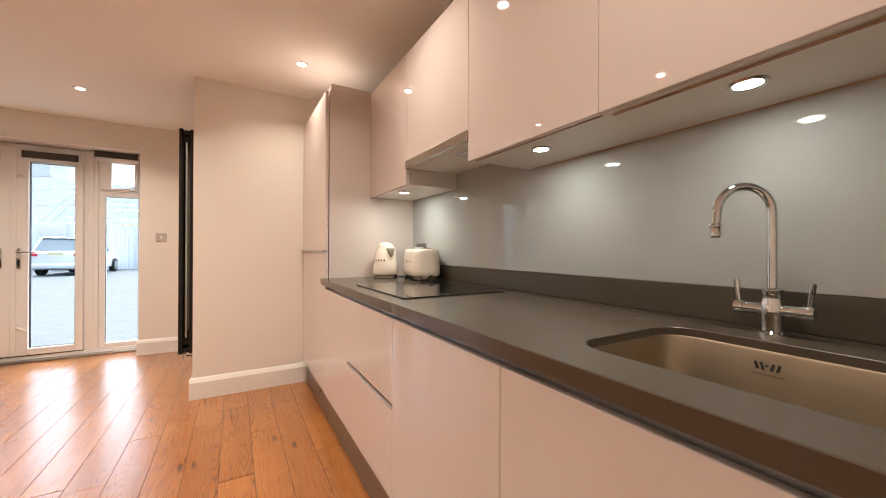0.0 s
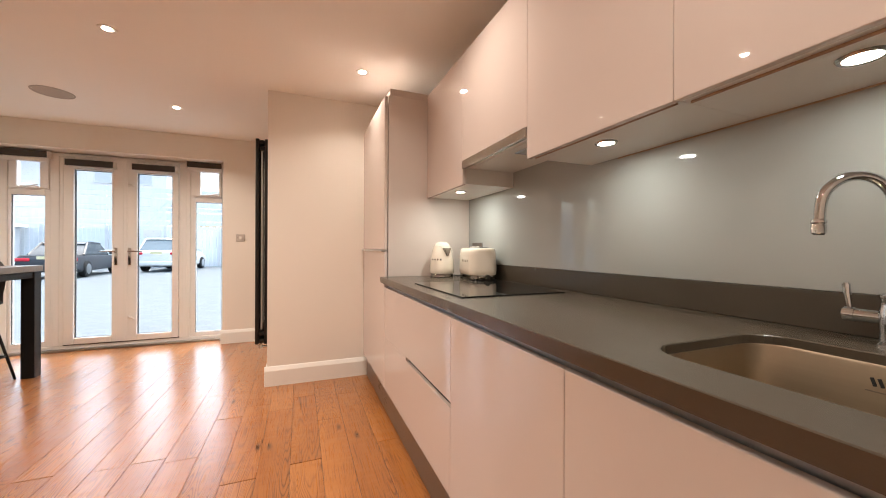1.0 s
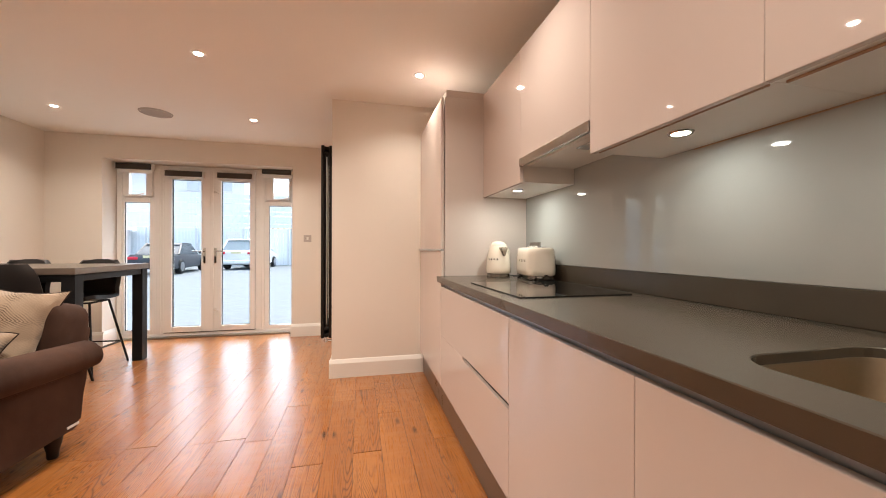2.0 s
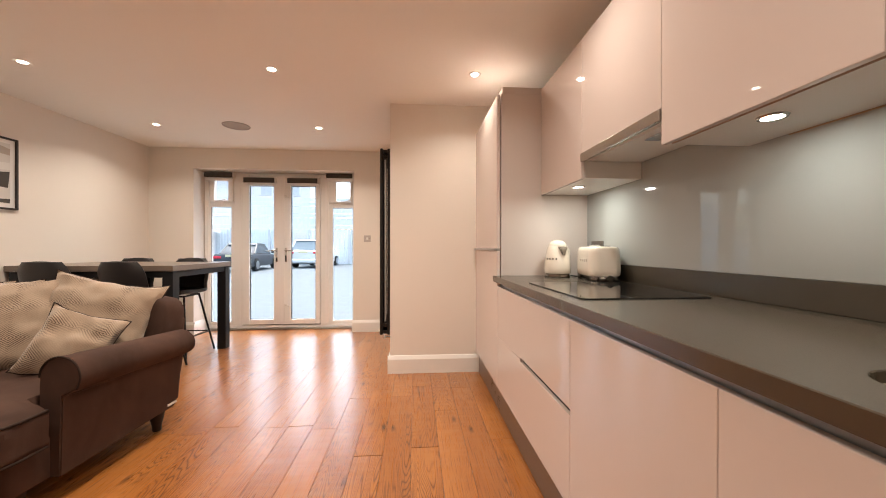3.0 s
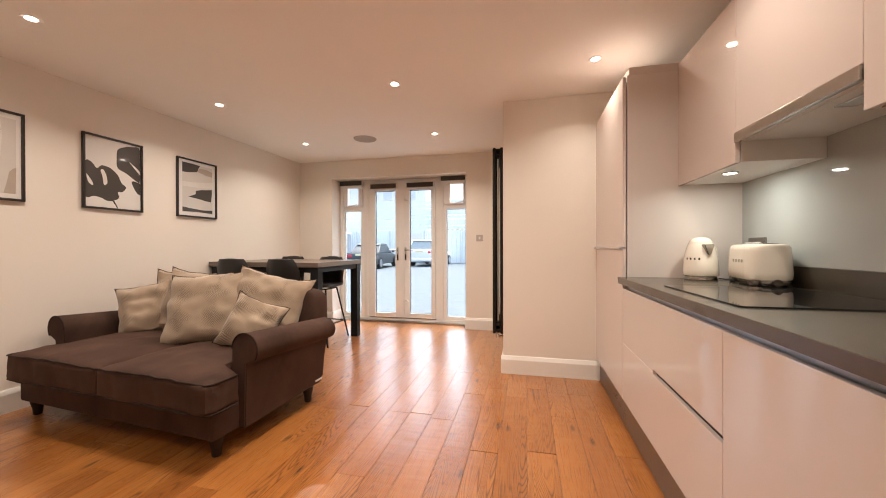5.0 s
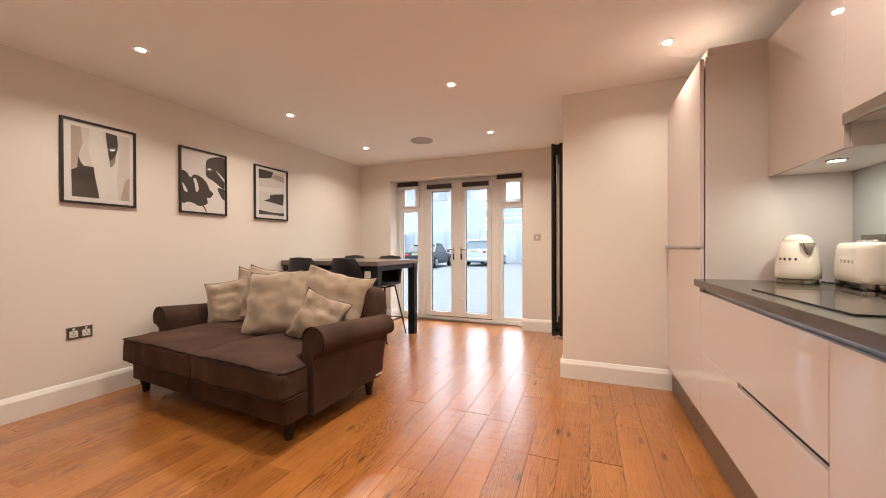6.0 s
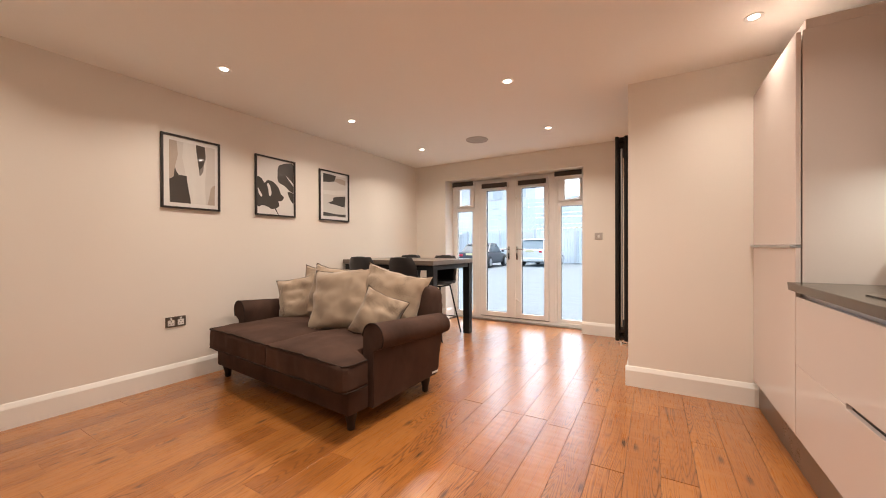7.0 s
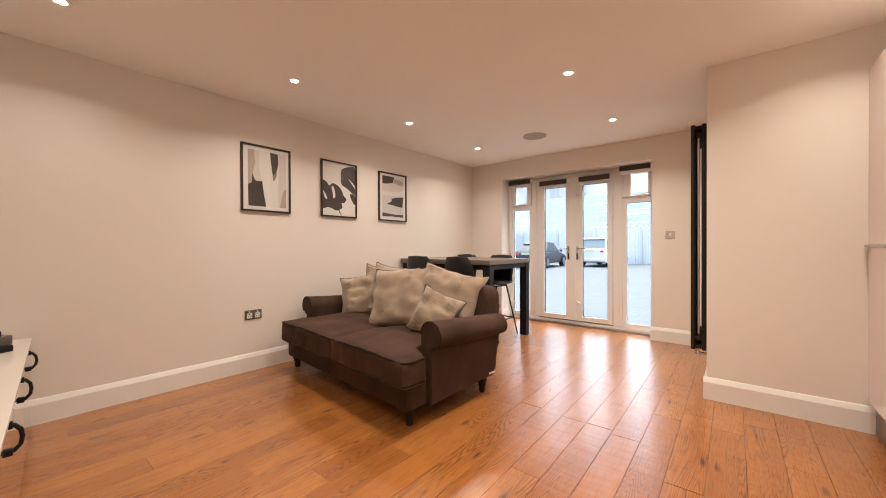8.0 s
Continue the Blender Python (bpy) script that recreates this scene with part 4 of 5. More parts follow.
def framed(y0, y1, label):
    """An Empty at the lower left corner; x runs along the wall, z up, y out of the wall."""
    k = 3.50808 / (3.49 + 0.0218 * (y0 + y1) / 2)
    a, b, low = y0 * k, y1 * k, 1.12 + (PZ0 - 1.12) * k
    e = empty("framed_print", label, "picture", "three framed prints on the wall", pose(left_x(a), a, low, 0, 0, 0))
    c, n = math.cos(LEAN), math.sin(LEAN)
    e.matrix_world = Matrix(((n, c, 0, left_x(a)), (c, -n, 0, a), (0, 0, 1, low), (0, 0, 0, 1)))
    w, h, f = (b - a) / c, (PZ1 - PZ0) * k, 0.016
    fr = bmesh.new()
    for x0, x1, z0, z1 in ((0, f, 0, h), (w - f, w, 0, h), (f, w - f, 0, f), (f, w - f, h - f, h)):
        box(x0, x1, 0.001, 0.024, z0, z1, 0.0015, bm=fr)
    part("frame", fr, FRAMEBLACK, e, "thin black frame")
    part("paper", box(f, w - f, 0.004, 0.010, f, h - f), PAPER, e, "white mount paper")
    return e, w, h


def blot(e, pts, mat, layer, w, h, label="", crisp=False):
    """A printed shape from points in hundredths of the frame's width and height; crisp keeps its corners."""
    b = bmesh.new()
    n = len(pts)
    smooth = [Vector(p) for p in pts] if crisp else []
    for i in range(0 if crisp else n):
        p0, p1, p2, p3 = (Vector(pts[(i + k - 1) % n]) for k in range(4))
        for s in range(4):
            t = s / 4
            smooth.append(0.5 * (2 * p1 + (p2 - p0) * t + (2 * p0 - 5 * p1 + 4 * p2 - p3) * t * t + (3 * p1 - p0 - 3 * p2 + p3) * t ** 3))
    vs = [b.verts.new((min(max(q.x, 4), 96) * w / 100, 0.0103 + layer * 0.0004, min(max(q.y, 3), 97) * h / 100)) for q in smooth]
    es = [b.edges.new((vs[i], vs[(i + 1) % len(vs)])) for i in range(len(vs))]
    bmesh.ops.triangle_fill(b, edges=es, use_beauty=True)
    return part("printed_shape", b, mat, e, label)


e, w, h = framed(1.362, 1.816, "abstract print of taupe and charcoal shapes, black frame")
blot(e, [(13, 8), (91, 8), (91, 92), (13, 92)], GREIGE, 0, w, h, "", True)
blot(e, [(38, 8), (74, 8), (73, 40), (76, 70), (74, 92), (36, 92), (34, 70), (40, 46)], CREAMWASH, 1, w, h, "", True)
blot(e, [(13, 92), (25, 92), (26, 82), (27, 74), (24, 63), (22, 56), (20, 44), (13, 39)], TAUPE, 2, w, h, "", True)
blot(e, [(22, 57), (24, 51), (28, 46), (41, 46), (42, 38), (44, 28), (47, 15), (48, 8), (14, 8), (13, 39), (20, 43)], INK, 3, w, h, "", True)
blot(e, [(57, 92), (73, 91), (74, 80), (74, 74), (71, 66), (67, 60), (63, 55), (61, 62), (60, 70), (58, 80)], INK, 3, w, h, "", True)
blot(e, [(62, 56), (67, 61), (71, 66), (70, 56), (66, 50), (63, 49)], INKWASH, 3, w, h, "", True)
blot(e, [(91, 38), (87, 36), (83, 32), (81, 22), (77, 8), (90, 8)], TAUPE, 2, w, h, "", True)
e, w, h = framed(2.162, 2.619, "monstera leaf print in charcoal on white, black frame")
blot(e, [(4, 60), (14, 62), (22, 55), (30, 60), (44, 58), (56, 50), (62, 40), (70, 34), (64, 27), (56, 26), (58, 18), (48, 13), (38, 12), (30, 15), (18, 17), (4, 17)], INK, 0, w, h)
blot(e, [(56, 86), (68, 92), (82, 95), (96, 92), (96, 48), (88, 46), (72, 54), (56, 60), (54, 72)], INK, 0, w, h)
blot(e, [(80, 44), (96, 42), (96, 26), (88, 30)], INK, 0, w, h)
blot(e, [(46, 14), (49, 14), (56, 4), (54, 4)], INK, 0, w, h)
blot(e, [(28, 53), (33, 54), (38, 44), (38, 36), (33, 34), (31, 44)], PAPER, 1, w, h)
blot(e, [(6, 45), (10, 42), (16, 34), (15, 31), (9, 35)], PAPER, 1, w, h)
blot(e, [(76, 72), (90, 60), (96, 55), (96, 60), (84, 68)], PAPER, 1, w, h)
e, w, h = framed(2.962, 3.435, "abstract brushstroke print in charcoal and taupe, black frame")
blot(e, [(13, 8), (89, 8), (89, 92), (13, 92)], GREIGE, 0, w, h, "", True)
blot(e, [(13, 93), (40, 93), (56, 92), (52, 86), (49, 80), (30, 77), (13, 76)], INK, 1, w, h, "", True)
blot(e, [(55, 87), (72, 88), (89, 85), (88, 76), (70, 77), (48, 81)], TAUPE, 1, w, h, "", True)
blot(e, [(13, 60), (40, 61), (89, 66), (89, 56), (60, 53), (13, 52)], CREAMWASH, 1, w, h, "", True)
blot(e, [(45, 47), (60, 50), (88, 53), (87, 42), (85, 30), (70, 31), (53, 33), (27, 35), (36, 38), (45, 41)], INK, 2, w, h, "", True)
blot(e, [(13, 17), (40, 15), (64, 14), (89, 15), (88, 9), (50, 10), (13, 9)], INK, 1, w, h, "", True)

# ---- sofa ----
SOFA = pose(-2.359, 2.128, 0, 0, 0, -5.0)
sofa = empty("sofa", "wide brown velvet sofa with rolled arms and two seat cushions", "sofa", at=SOFA)
part("base_frame", box(-0.895, 0.805, -0.515, 0.37, 0.108, 0.300, 0.014, 3), VELVET, sofa, "brown velvet upholstered base", True)
for s in (-1, 1):
    prof = [(s * 0.75, 0.112), (s * 0.848, 0.112), (s * 0.858, 0.42), (s * 0.858, 0.47)]
    for i in range(13):
        a = radians(-35 + 215 * i / 12)
        prof.append((s * (0.84 + 0.092 * math.cos(a)), 0.553 + 0.092 * math.sin(a)))
    prof += [(s * 0.75, 0.50)]
    arm = prism(prof, "y", -0.355, 0.385, 0.006, 2)
    for v in arm.verts:
        t = (v.co.y + 0.355) / 0.74
        v.co.z -= 0.045 * max(0, t) * max(0, (v.co.z - 0.16) / 0.48)
        if t < 0.3:
            v.co.x += s * 0.012 * (0.3 - t) / 0.3 * max(0, (v.co.z - 0.42) / 0.2)
        v.co.x += noise.noise(v.co * 5) * 0.004
        v.co.y -= 0.085 * max(0, t) ** 2 * max(0, 1 - v.co.z / 0.5)
        if v.co.z < 0.2:
            v.co.z += 0.03 * max(0, t)
    part("arm", arm, VELVET, sofa, "rolled velvet arm", True)
    ring = [(s * (0.848 + 0.090 * math.cos(radians(-35 + 215 * i / 20))), -0.354, 0.553 + 0.090 * math.sin(radians(-35 + 215 * i / 20))) for i in range(21)]
    part("arm_piping", tube(ring, 0.0045, 8), PIPING, sofa, "dark piping round the arm end", True)
back = puffed(1.58, 0.22, 0.54, 10, 14, 0.0, 0.006, 3)
moved(back, pose(0, 0.375, 0.545, -6, 0, 0))
part("backrest", back, VELVET, sofa, "low velvet backrest", True)
panel = box(-0.79, 0.79, 0.432, 0.488, 0.135, 0.66, 0.015, 3)
for v in panel.verts:
    v.co.y -= 0.085 * max(0, 1 - v.co.z / 0.5)
part("back_panel", panel, VELVET, sofa, "", True)
for s in (-1, 1):
    x0, x1 = (-0.79, 0.062) if s < 0 else (0.068, 0.79)
    cush = cushion_block(x1 - x0, 0.955, 0.168, 0.030, 30, 0.032, 0.007, 5 + s)
    half = (x1 - x0) / 2
    for v in cush.verts:
        if v.co.x * s > 0:
            wing = min(1, max(0, (-0.245 - v.co.y) / 0.04))
            pull = -0.045 + wing * (0.150 if s > 0 else 0.060)
            v.co.x += s * pull * (abs(v.co.x) / half) ** 2
        pleat = max(0, -0.38 - v.co.y) / 0.1
        v.co.y += (0.006 * math.sin(v.co.x * 23 + s) + 0.003 * math.sin(v.co.x * 57 + 2 * s)) * min(1, pleat) * (0.7 - 5 * abs(v.co.z))
    moved(cush, pose((x0 + x1) / 2, -0.145, 0.372))
    c = part("seat_cushion", cush, VELVET, sofa, "plump velvet seat cushion", True)
    xo = x1 + 0.102 if s > 0 else x0 - 0.014
    xi = x0 if s > 0 else x1
    for z in (0.297, 0.447):
        line = [(xi + (xo - s * 0.05 - xi) * i / 16, -0.619 + 0.004 * (2 * i / 16 - 1) ** 6 + 0.004 * math.sin(i * 1.7), z + (0.010 if z > 0.4 else 0.002) * math.sin(i / 16 * math.pi) + 0.002 * math.sin(i * 2.3)) for i in range(17)]
        line += [(xo - s * 0.016, -0.612, z), (xo - s * 0.002, -0.592, z - 0.001), (xo + s * 0.002, -0.54, z - 0.002), (xo - s * 0.002, -0.44, z)]
        part("cushion_piping", tube(line, 0.0058, 8), PIPING, c, "dark piped seam", True)
for x, y in ((-0.845, -0.45), (0.755, -0.45), (-0.75, 0.30), (0.765, 0.275)):
    leg = lathe([(0.0, 0.0), (0.021, 0.0), (0.024, 0.006), (0.026, 0.04), (0.036, 0.08), (0.040, 0.109), (0.0, 0.1095)], 20, pose(x, y, 0))
    part("leg", leg, DARKWOOD, sofa, "turned dark wooden leg", True)
part("maker_tag", box(0.8545, 0.8595, 0.245, 0.315, 0.160, 0.173, 0.001), PAPER, sofa, "small pale fabric tag")


def pillow(w, h, t, m, seed, label):
    e = empty("cushion", label, "cushion", "scatter cushions on the sofa", m)
    b, seam = pillow_mesh(w, h, t, seed)
    part("cover", b, CLOTH, e, "", True)
    part("piping", tube(seam, 0.0034, 8, closed=True), PIPING, e, "dark velvet piping", True)


BIG = "large beige patterned cushion with dark piped edges"
pillow(0.48, 0.50, 0.18, SOFA @ pose(-0.47, 0.25, 0.685, -14, 4, 22), 6, BIG + ", half hidden")
pillow(0.53, 0.51, 0.19, SOFA @ pose(-0.24, 0.19, 0.698, -16, 5, 14), 1, BIG + ", leaning on the backrest")
pillow(0.58, 0.53, 0.21, SOFA @ pose(0.47, 0.20, 0.685, -18, 12, 18), 2, BIG + ", leaning on the backrest")
pillow(0.56, 0.55, 0.23, SOFA @ pose(0.10, 0.02, 0.685, -24, -4, 24), 3, "large beige patterned cushion in front of the others")
pillow(0.43, 0.44, 0.19, SOFA @ pose(-0.58, 0.07, 0.64, -22, -12, 36), 4, "smaller beige patterned cushion beside the sofa arm")
pillow(0.35, 0.36, 0.15, SOFA @ pose(0.58, -0.04, 0.61, -22, 20, 24), 5, "small beige patterned cushion tilted on its corner")

# ---- bar table and stools ----
table = empty("bar_table", "high dining table with grey-brown top and black metal legs", "table")
part("tabletop", box(-3.43, -2.085, 3.285, 4.27, 0.918, 0.968, 0.003), TABLEWOOD, table, "grey-brown wooden top")
for x in (-3.40, -2.18):
    for y in (3.297, 4.17):
        part("leg", box(x, x + 0.088, y, y + 0.088, 0.0, 0.914, 0.002), BLACKMETAL, table, "square black leg")
for x in (-3.39, -2.17):
    part("apron", box(x, x + 0.066, 3.3855, 4.1695, 0.862, 0.914, 0.002), BLACKMETAL, table)
for y in (3.305, 4.19):
    part("apron", box(-3.3115, -2.1805, y, y + 0.05, 0.862, 0.914, 0.002), BLACKMETAL, table)


def bar_stool():
    """Facing +y, its seat's centre above the origin."""
    e = empty("bar_stool", "black faux leather bar stool on thin metal legs", "stool", "stools round the bar table")
    b = bmesh.new()
    nu, nv = 18, 24
    rows = []
    for j in range(nv + 1):
        s = j / nv
        ring = []
        for i in range(nu + 1):
            u = 2 * i / nu - 1
            if s < 0.55:
                q = s / 0.55
                y, z = 0.20 - 0.37 * q, 0.655 - 0.018 * math.sin(q * math.pi)
            else:
                q = (s - 0.55) / 0.45
                y, z = -0.17 - 0.115 * q ** 0.8, 0.655 + 0.350 * q ** 1.35
            w = 0.212 - 0.015 * s - 0.05 * max(0, (s - 0.85) / 0.15) ** 3 - 0.04 * max(0, (0.10 - s) / 0.10) ** 2
            edge = abs(u) ** 3
            z += 0.026 * edge * max(0, 1 - s / 0.62) - 0.020 * max(0, (0.12 - s) / 0.12) ** 2
            y += 0.055 * edge * min(1, max(0, (s - 0.5) / 0.2))
            ring.append(b.verts.new((u * w, y, z)))
        rows.append(ring)
    for a, c in zip(rows, rows[1:]):
        for i in range(nu):
            b.faces.new((a[i], a[i + 1], c[i + 1], c[i]))
    bmesh.ops.recalc_face_normals(b, faces=b.faces)
    bmesh.ops.solidify(b, geom=b.faces[:], thickness=0.034)
    bmesh.ops.recalc_face_normals(b, faces=b.faces)
    part("shell", b, LEATHER, e, "one-piece padded seat and back", True)
    for sx in (-1, 1):
        for sy in (-1, 1):
            part("leg", tube([(sx * 0.14, sy * 0.12, 0.628), (sx * 0.235, sy * 0.235, 0.0)], 0.0095, 10), BLACKMETAL, e, "thin black metal leg", True)
    for sy in (-1, 1):
        part("footrest", tube([(-0.203, sy * 0.196, 0.21), (0.203, sy * 0.196, 0.21)], 0.007, 8), BLACKMETAL, e, "", True)
    for sx in (-1, 1):
        part("footrest", tube([(sx * 0.203, -0.196, 0.21), (sx * 0.203, 0.196, 0.21)], 0.007, 8), BLACKMETAL, e, "", True)
    fr = [(-0.14, -0.12, 0.626), (0.14, -0.12, 0.626), (0.14, 0.12, 0.626), (-0.14, 0.12, 0.626)]
    part("seat_ring", tube(fr, 0.009, 8, closed=True), BLACKMETAL, e)
    return e


stool = bar_stool()
stool.matrix_basis = pose(-3.03, 3.40, 0, 0, 0, 2)
copy_thing(stool, pose(-2.42, 3.40, 0, 0, 0, -3))
copy_thing(stool, pose(-3.06, 4.02, 0, 0, 0, 181))
copy_thing(stool, pose(-2.47, 3.97, 0, 0, 0, 178))

# ---- mirrored sideboard against the left wall ----
side = empty("sideboard", "low mirrored sideboard with a white top and black pulls", "sideboard", at=pose(-3.44, 0.118, 0, 0, 0, -4.1))
L, D, H = 1.85, 0.44, 0.56
part("body", box(0, L, -D, -0.012, 0.02, H - 0.022), SIDEWHITE, side)
part("top", box(-0.005, L, -D, 0.008, H - 0.02, H, 0.003), SIDEWHITE, side, "white gloss top")
part("foot_rail", box(0.02, L - 0.02, -D + 0.03, -0.04, 0.0, 0.0195), GASKET, side)
for k in range(3):
    x0 = 0.004 + k * (L - 0.004) / 3
    d = part("door", box(x0 + 0.001, x0 + L / 3 - 0.003, -0.0115, 0.0, 0.03, H - 0.024, 0.002), MIRROR, side, "mirrored glass front")
    hx = x0 + 0.24
    hb = tube([(hx, 0.0, 0.425), (hx, 0.014, 0.426), (hx, 0.029, 0.445), (hx, 0.033, 0.47), (hx, 0.029, 0.495), (hx, 0.014, 0.514), (hx, 0.0, 0.515)], 0.0068, 10)
    for z in (0.425, 0.515):
        box(hx - 0.009, hx + 0.012, -0.001, 0.012, z - 0.012, z + 0.012, 0.003, bm=hb)
    part("pull", hb, BLACKMETAL, d, "black bow pull", True)
orn = empty("ornament", "small dark angular ornament on the sideboard", "ornament", at=pose(-3.12, -0.02, 0.56, 0, 0, 20))
part("base", box(-0.06, 0.06, -0.05, 0.05, 0.0, 0.035, 0.006), BLACKMETAL, orn)
part("block", moved(box(-0.05, 0.05, -0.045, 0.045, 0, 0.05, 0.005), pose(0, 0, 0.036, 0, 0, 12)), NICKEL, orn, "dull metal block")
part("top", moved(box(-0.055, 0.055, -0.02, 0.02, 0, 0.03, 0.004), pose(0.0, 0, 0.0865, 0, 0, -14)), BLACKMETAL, orn)

# ---- outside: car park, fence, cars ----
GZ = -0.06
gr = bmesh.new()
bmesh.ops.create_grid(gr, x_segments=4, y_segments=4, size=400, matrix=pose(0, 100, GZ))
structure("ground", gr, PAVING, "pale block-paved car park", "paving")


fence = empty("fence", "tall weathered board fence with concrete posts", "fence")
shared = box(-0.088, 0.088, 0, 0.02, 0, 2.35, 0.003)
first = part("board", shared, FENCEWOOD, fence)
first.location = (-22, 27.0, GZ)
for i in range(1, 135):
    o = new("board", first.data)
    o.parent = fence
    o.location = (-22 + i * 0.19, 27.0 + 0.012 * (i % 2), GZ - random.random() * 0.04)
for i in range(10):
    part("post", box(-22 + i * 2.85, -21.86 + i * 2.85, 26.88, 26.99, GZ, 2.45, 0.01), CONCRETE, fence, "concrete post")
for z in (0.5, 1.9):
    part("rail", box(-22, 3.6, 27.035, 27.10, z, z + 0.08), FENCEWOOD, fence)
screen = empty("timber_screen", "high slatted timber screen behind the fence", "fence")
for i in range(9):
    z = 2.35 + i * 0.30
    part("slat", box(-24, 4, 29.0, 29.03, z, z + 0.20 + 0.05 * (i % 3), 0.004), FENCEWOOD, screen)
for i in range(12):
    part("post", box(-24 + i * 2.5, -23.88 + i * 2.5, 29.035, 29.16, GZ, 5.1, 0.01), FENCEWOOD, screen)
for i in range(16):
    part("brace", moved(box(-0.05, 0.05, 0, 0.03, 0, 2.2, 0.004), pose(-9.6 + i * 0.42, 28.95, 2.45, 0, 38, 0)), FENCEWOOD, screen)
sign = empty("notice_board", "small white notice board on the fence", "sign", at=pose(-8.35, 26.95, 1.75))
part("board", box(-0.45, 0.45, 0, 0.02, 0, 0.5, 0.005), PLASTIC, sign)
house = empty("apartment_building", "pale brick building far behind the fence", "building")
part("wall", box(-26, -12.5, 44, 52, GZ, 9.5), RENDER_PINK, house)
part("roof", prism([(-26.5, 9.5), (-12.0, 9.5), (-19.2, 13.0)], "y", 43.6, 52.4), SUBFLOOR, house)
for i in range(4):
    for z in (4.8, 7.3):
        wn = part("window", box(-24.6 + i * 3.2, -23.2 + i * 3.2, 43.93, 44.02, z, z + 1.4, 0.01), PVC, house)
        part("window_pane", box(-24.5 + i * 3.2, -23.3 + i * 3.2, 43.90, 43.925, z + 0.1, z + 1.3), CONCRETE, wn)
garage = empty("shed", "pale flat-roofed shed beside the fence", "shed")
part("wall", box(-21.0, -14.2, 24.0, 26.8, GZ, 2.2), CONCRETE, garage)
part("roof", box(-21.3, -13.9, 23.7, 26.9, 2.2, 2.4, 0.02), CARWHITE, garage)
part("door", box(-19.6, -17.2, 23.94, 23.99, GZ, 1.95, 0.01), FENCEWOOD, garage)


def car(name, label, paint, m, hatch, height, length):
    """A car, rear at y = 0, nose along +y, wheels on z = 0."""
    e = empty(name, label, "car", "parked cars", m)
    w, top_z = 0.9, height
    belt = 0.62 * height
    body = [(0.03, 0.30), (0.0, 0.55), (0.04, belt - 0.06), (0.10, belt), (length - 1.25, belt - 0.04), (length - 0.35, belt - 0.18), (length - 0.03, belt - 0.36), (length, 0.45), (length - 0.06, 0.26), (0.3, 0.24)]
    bm = prism(body, "x", -w, w, 0.05, 3)
    for v in bm.verts:
        if v.co.z > belt - 0.2:
            v.co.x *= 0.95
        v.co.x *= 1 - 0.10 * max(0, (v.co.y - (length - 1.0))) - 0.10 * max(0, 0.5 - v.co.y)
    part("body", bm, paint, e, "", True)
    r0, r1 = (0.18, 0.62) if hatch else (0.62, 1.35)
    cab = [(r0, belt - 0.02), (r1, top_z - 0.06), (length * 0.58, top_z - 0.05), (length - 1.35, belt - 0.05)]
    g = prism(cab, "x", -w * 0.9, w * 0.9, 0.04, 2)
    for v in g.verts:
        v.co.x *= 1 - 0.22 * max(0, (v.co.z - belt) / (top_z - belt))
    part("window_band", g, CARGLASS if hatch else DARKGLASS, e, "dark tinted windows", True)
    roof = [(r1 - 0.12, top_z - 0.10), (r1 + 0.05, top_z - 0.035), (length * 0.4, top_z), (length * 0.58 + 0.04, top_z - 0.04), (length * 0.58 + 0.1, top_z - 0.10), (r1, top_z - 0.12)]
    part("roof", prism(roof, "x", -w * 0.735, w * 0.735, 0.02, 2), paint, e, "", True)
    for s in (-1, 1):
        part("pillar", tube([(s * w * 0.88, r0 + 0.1, belt - 0.01), (s * w * 0.745, r1 + 0.02, top_z - 0.07)], 0.05, 8), paint, e, "", True)
        part("tail_light", box(s * 0.66 - (0.09 if hatch else 0.2), s * 0.66 + (0.09 if hatch else 0.2), -0.012, 0.06, belt - 0.22, belt - 0.10, 0.02), TAILRED, e, "red tail light lens", True)
        part("door_mirror", box(s * 0.98 - 0.08, s * 0.98 + 0.08, length * 0.62, length * 0.62 + 0.1, belt, belt + 0.12, 0.03), paint, e, "", True)
        for y in (0.85, length - 0.85):
            wh = part("wheel", cyl(0.33, 0.22, pose(s * 0.79 - 0.11, y, 0.33, 0, 90, 0), n=28, bevel=0.03), TYRE, e, "black tyre", True)
            rimm = cyl(0.21, 0.02, pose(s * 0.905 - 0.01, y, 0.33, 0, 90, 0), n=24)
            part("rim", rimm, ALLOY, wh, "alloy rim", True)
    part("number_plate", box(-0.26, 0.26, -0.022, -0.01, 0.60 * height * 0.86, 0.60 * height * 0.86 + 0.11), PLATE, e, "pale blank number plate")
    part("bumper", box(-0.86, 0.86, -0.05, 0.12, 0.32, 0.52, 0.04, 3), paint, e, "", True)
    if hatch:
        part("rear_window", moved(box(-0.62, 0.62, 0, 0.02, 0, (height - belt) * 0.8, 0.01), pose(0, 0.22, belt + 0.03, -36, 0, 0)), CARGLASS, e, "dark rear window")
    return e


car("parked_car", "white estate car parked facing the fence", CARWHITE, pose(-6.5, 21.5, GZ, 0, 0, -5), True, 1.72, 4.4)
car("parked_car", "black saloon car with red tail lights, parked", CARBLACK, pose(-8.75, 17.9, GZ, 0, 0, 4), False, 1.44, 4.6)

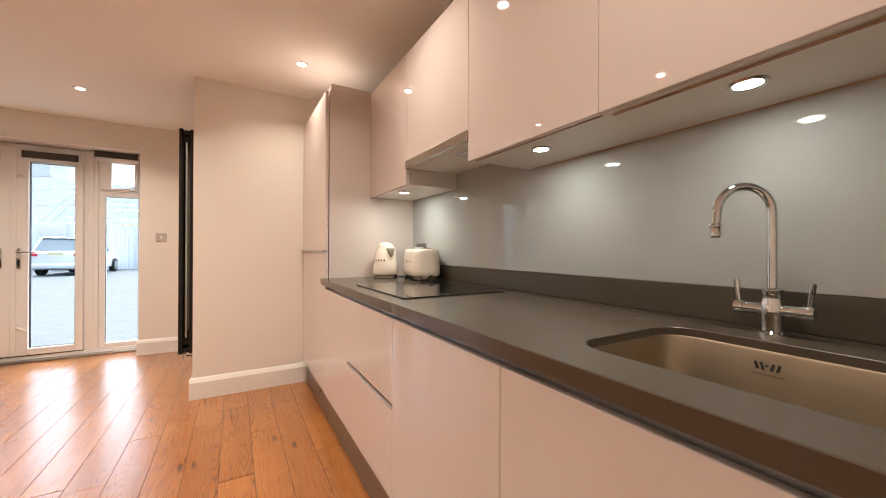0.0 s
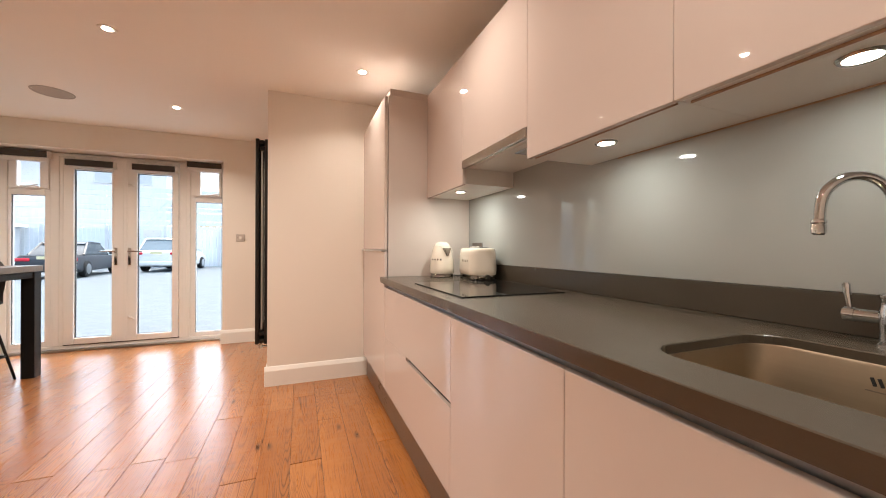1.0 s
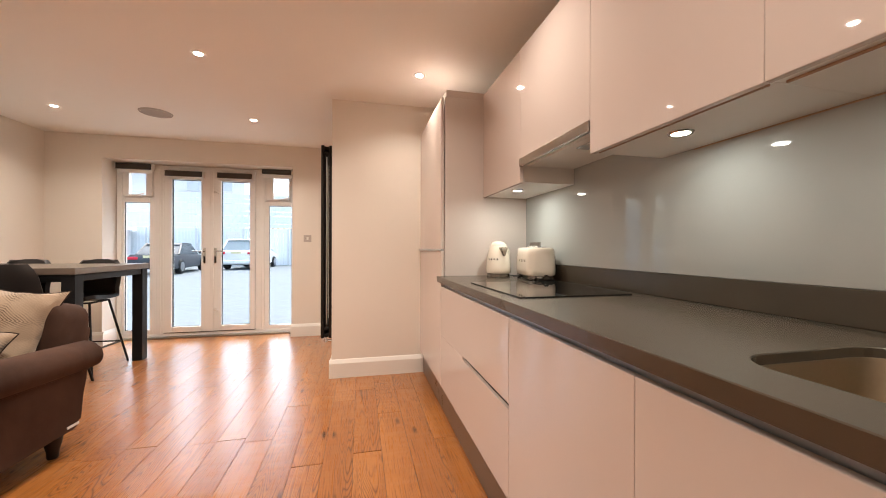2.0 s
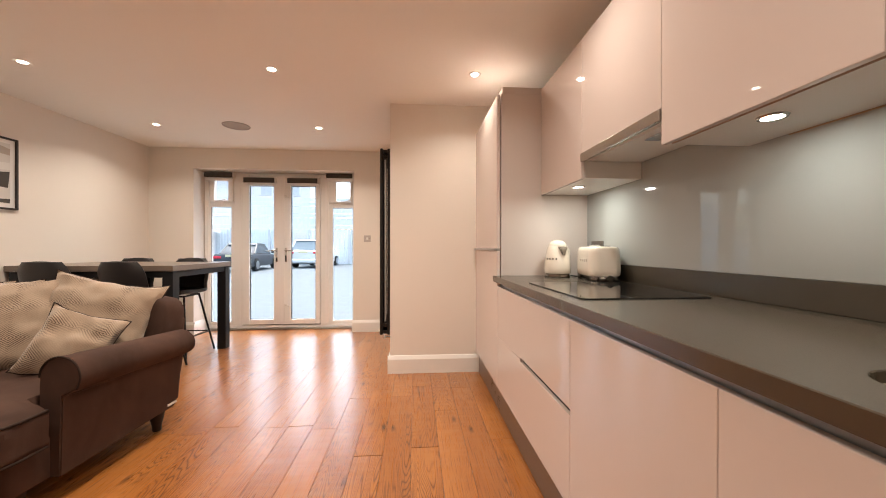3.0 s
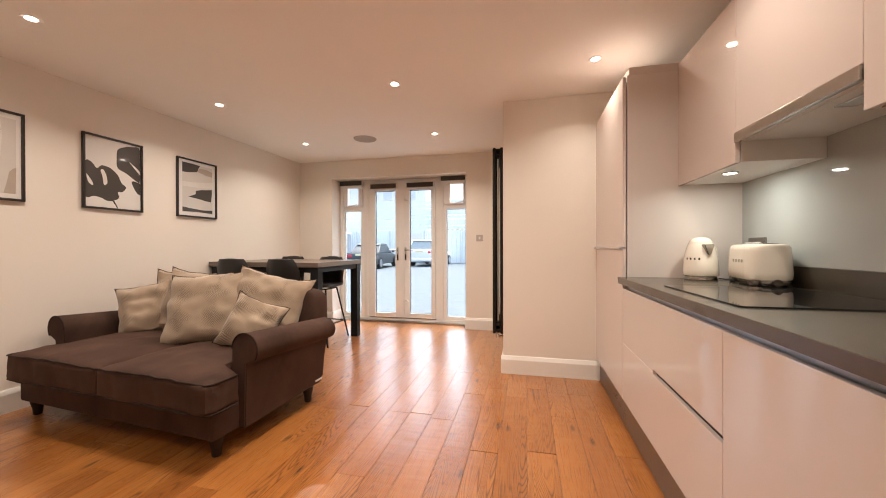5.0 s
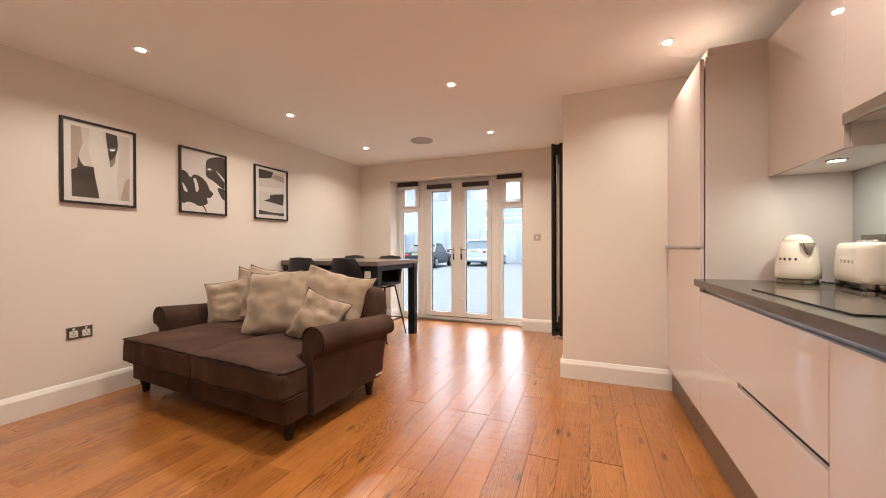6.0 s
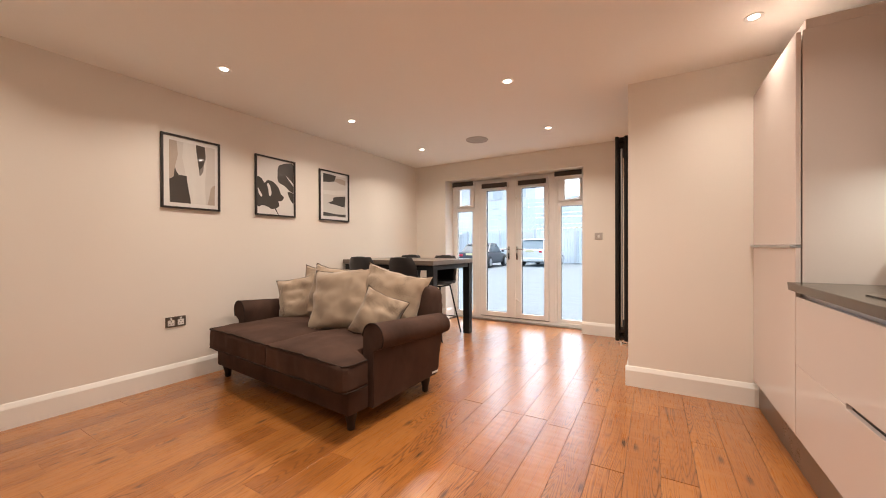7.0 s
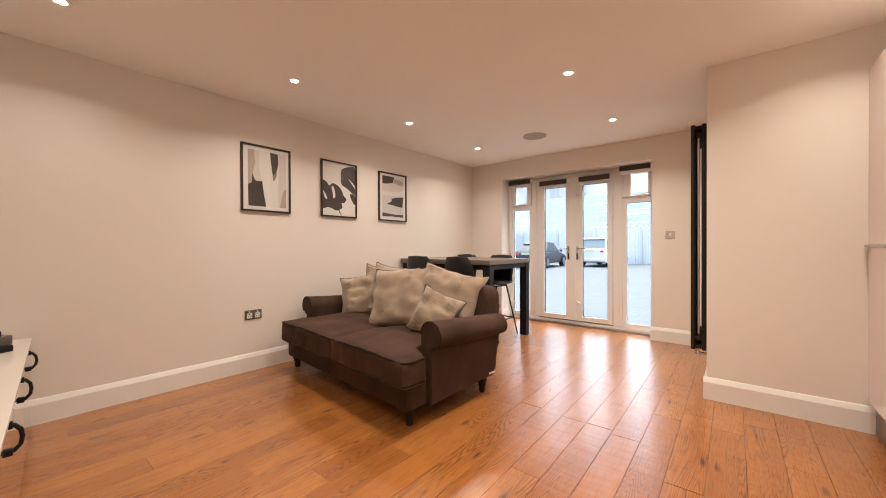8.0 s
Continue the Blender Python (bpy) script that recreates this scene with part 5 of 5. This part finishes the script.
# ---- oak boards of the floor ----
random.seed(4)
BW = 0.1545
lengths = {}


def board_mesh(n, wide=BW):
    key = (round(n, 3), round(wide, 3))
    if key not in lengths:
        b = bmesh.new()
        a, c, g = wide - 0.0016, n - 0.0016, 0.0009
        low = [b.verts.new(p) for p in ((0.0, 0.0, -0.0118), (a, 0.0, -0.0118), (a, c, -0.0118), (0.0, c, -0.0118))]
        mid = [b.verts.new((v.co.x, v.co.y, -g * 0.7)) for v in low]
        hi = [b.verts.new((g + (a - 2 * g) * (v.co.x > 0.01), g + (c - 2 * g) * (v.co.y > 0.01), 0.0)) for v in low]
        for p, q in ((low, mid), (mid, hi)):
            for i in range(4):
                b.faces.new((p[i], p[(i + 1) % 4], q[(i + 1) % 4], q[i]))
        b.faces.new(hi)
        me = bpy.data.meshes.new("board")
        b.to_mesh(me)
        b.free()
        me.materials.append(OAK)
        lengths[key] = me
    return lengths[key]


JOINTS = {-22: 0.37, -21: 0.25, -18: 0.54, -17: 0.82, -13: 0.78, -9: 2.26, -8: 2.35, -7: 3.06, -6: 1.62, -5: 2.33, -3: 2.73, -2: 1.97, -1: 2.74, 0: 2.03}
x = -0.012 - BW * 23
while x < 0.62:
    y, end = BACK + 0.002, FAR + 0.203
    x0, wide = x, BW
    if x < LEFT:
        x0, wide = LEFT + 0.002, x + BW - LEFT - 0.002
    n = random.choice((0.3, 0.5, 0.7, 0.9, 1.1))
    column = round((x + 0.012) / BW)
    if column in JOINTS:
        n = JOINTS[column] - y
        n = n if n < 1.9 else n / 2
    while y < end - 0.02:
        n = min(n, end - y)
        if end - y - n < 0.25:
            n = end - y
        if wide > 0.02 and not (x0 > NIB_X - 0.1 and y > NIB_Y + 0.1):
            o = new("floor_board", board_mesh(round(n, 2), wide))
            o.parent = floor
            o.location = (x0, y, 0)
        y += n
        n = random.choice((0.7, 0.9, 1.1, 1.3, 1.5, 1.8))
        if column in JOINTS and 0.2 < JOINTS[column] - y < 1.9:
            n = JOINTS[column] - y
    x += BW
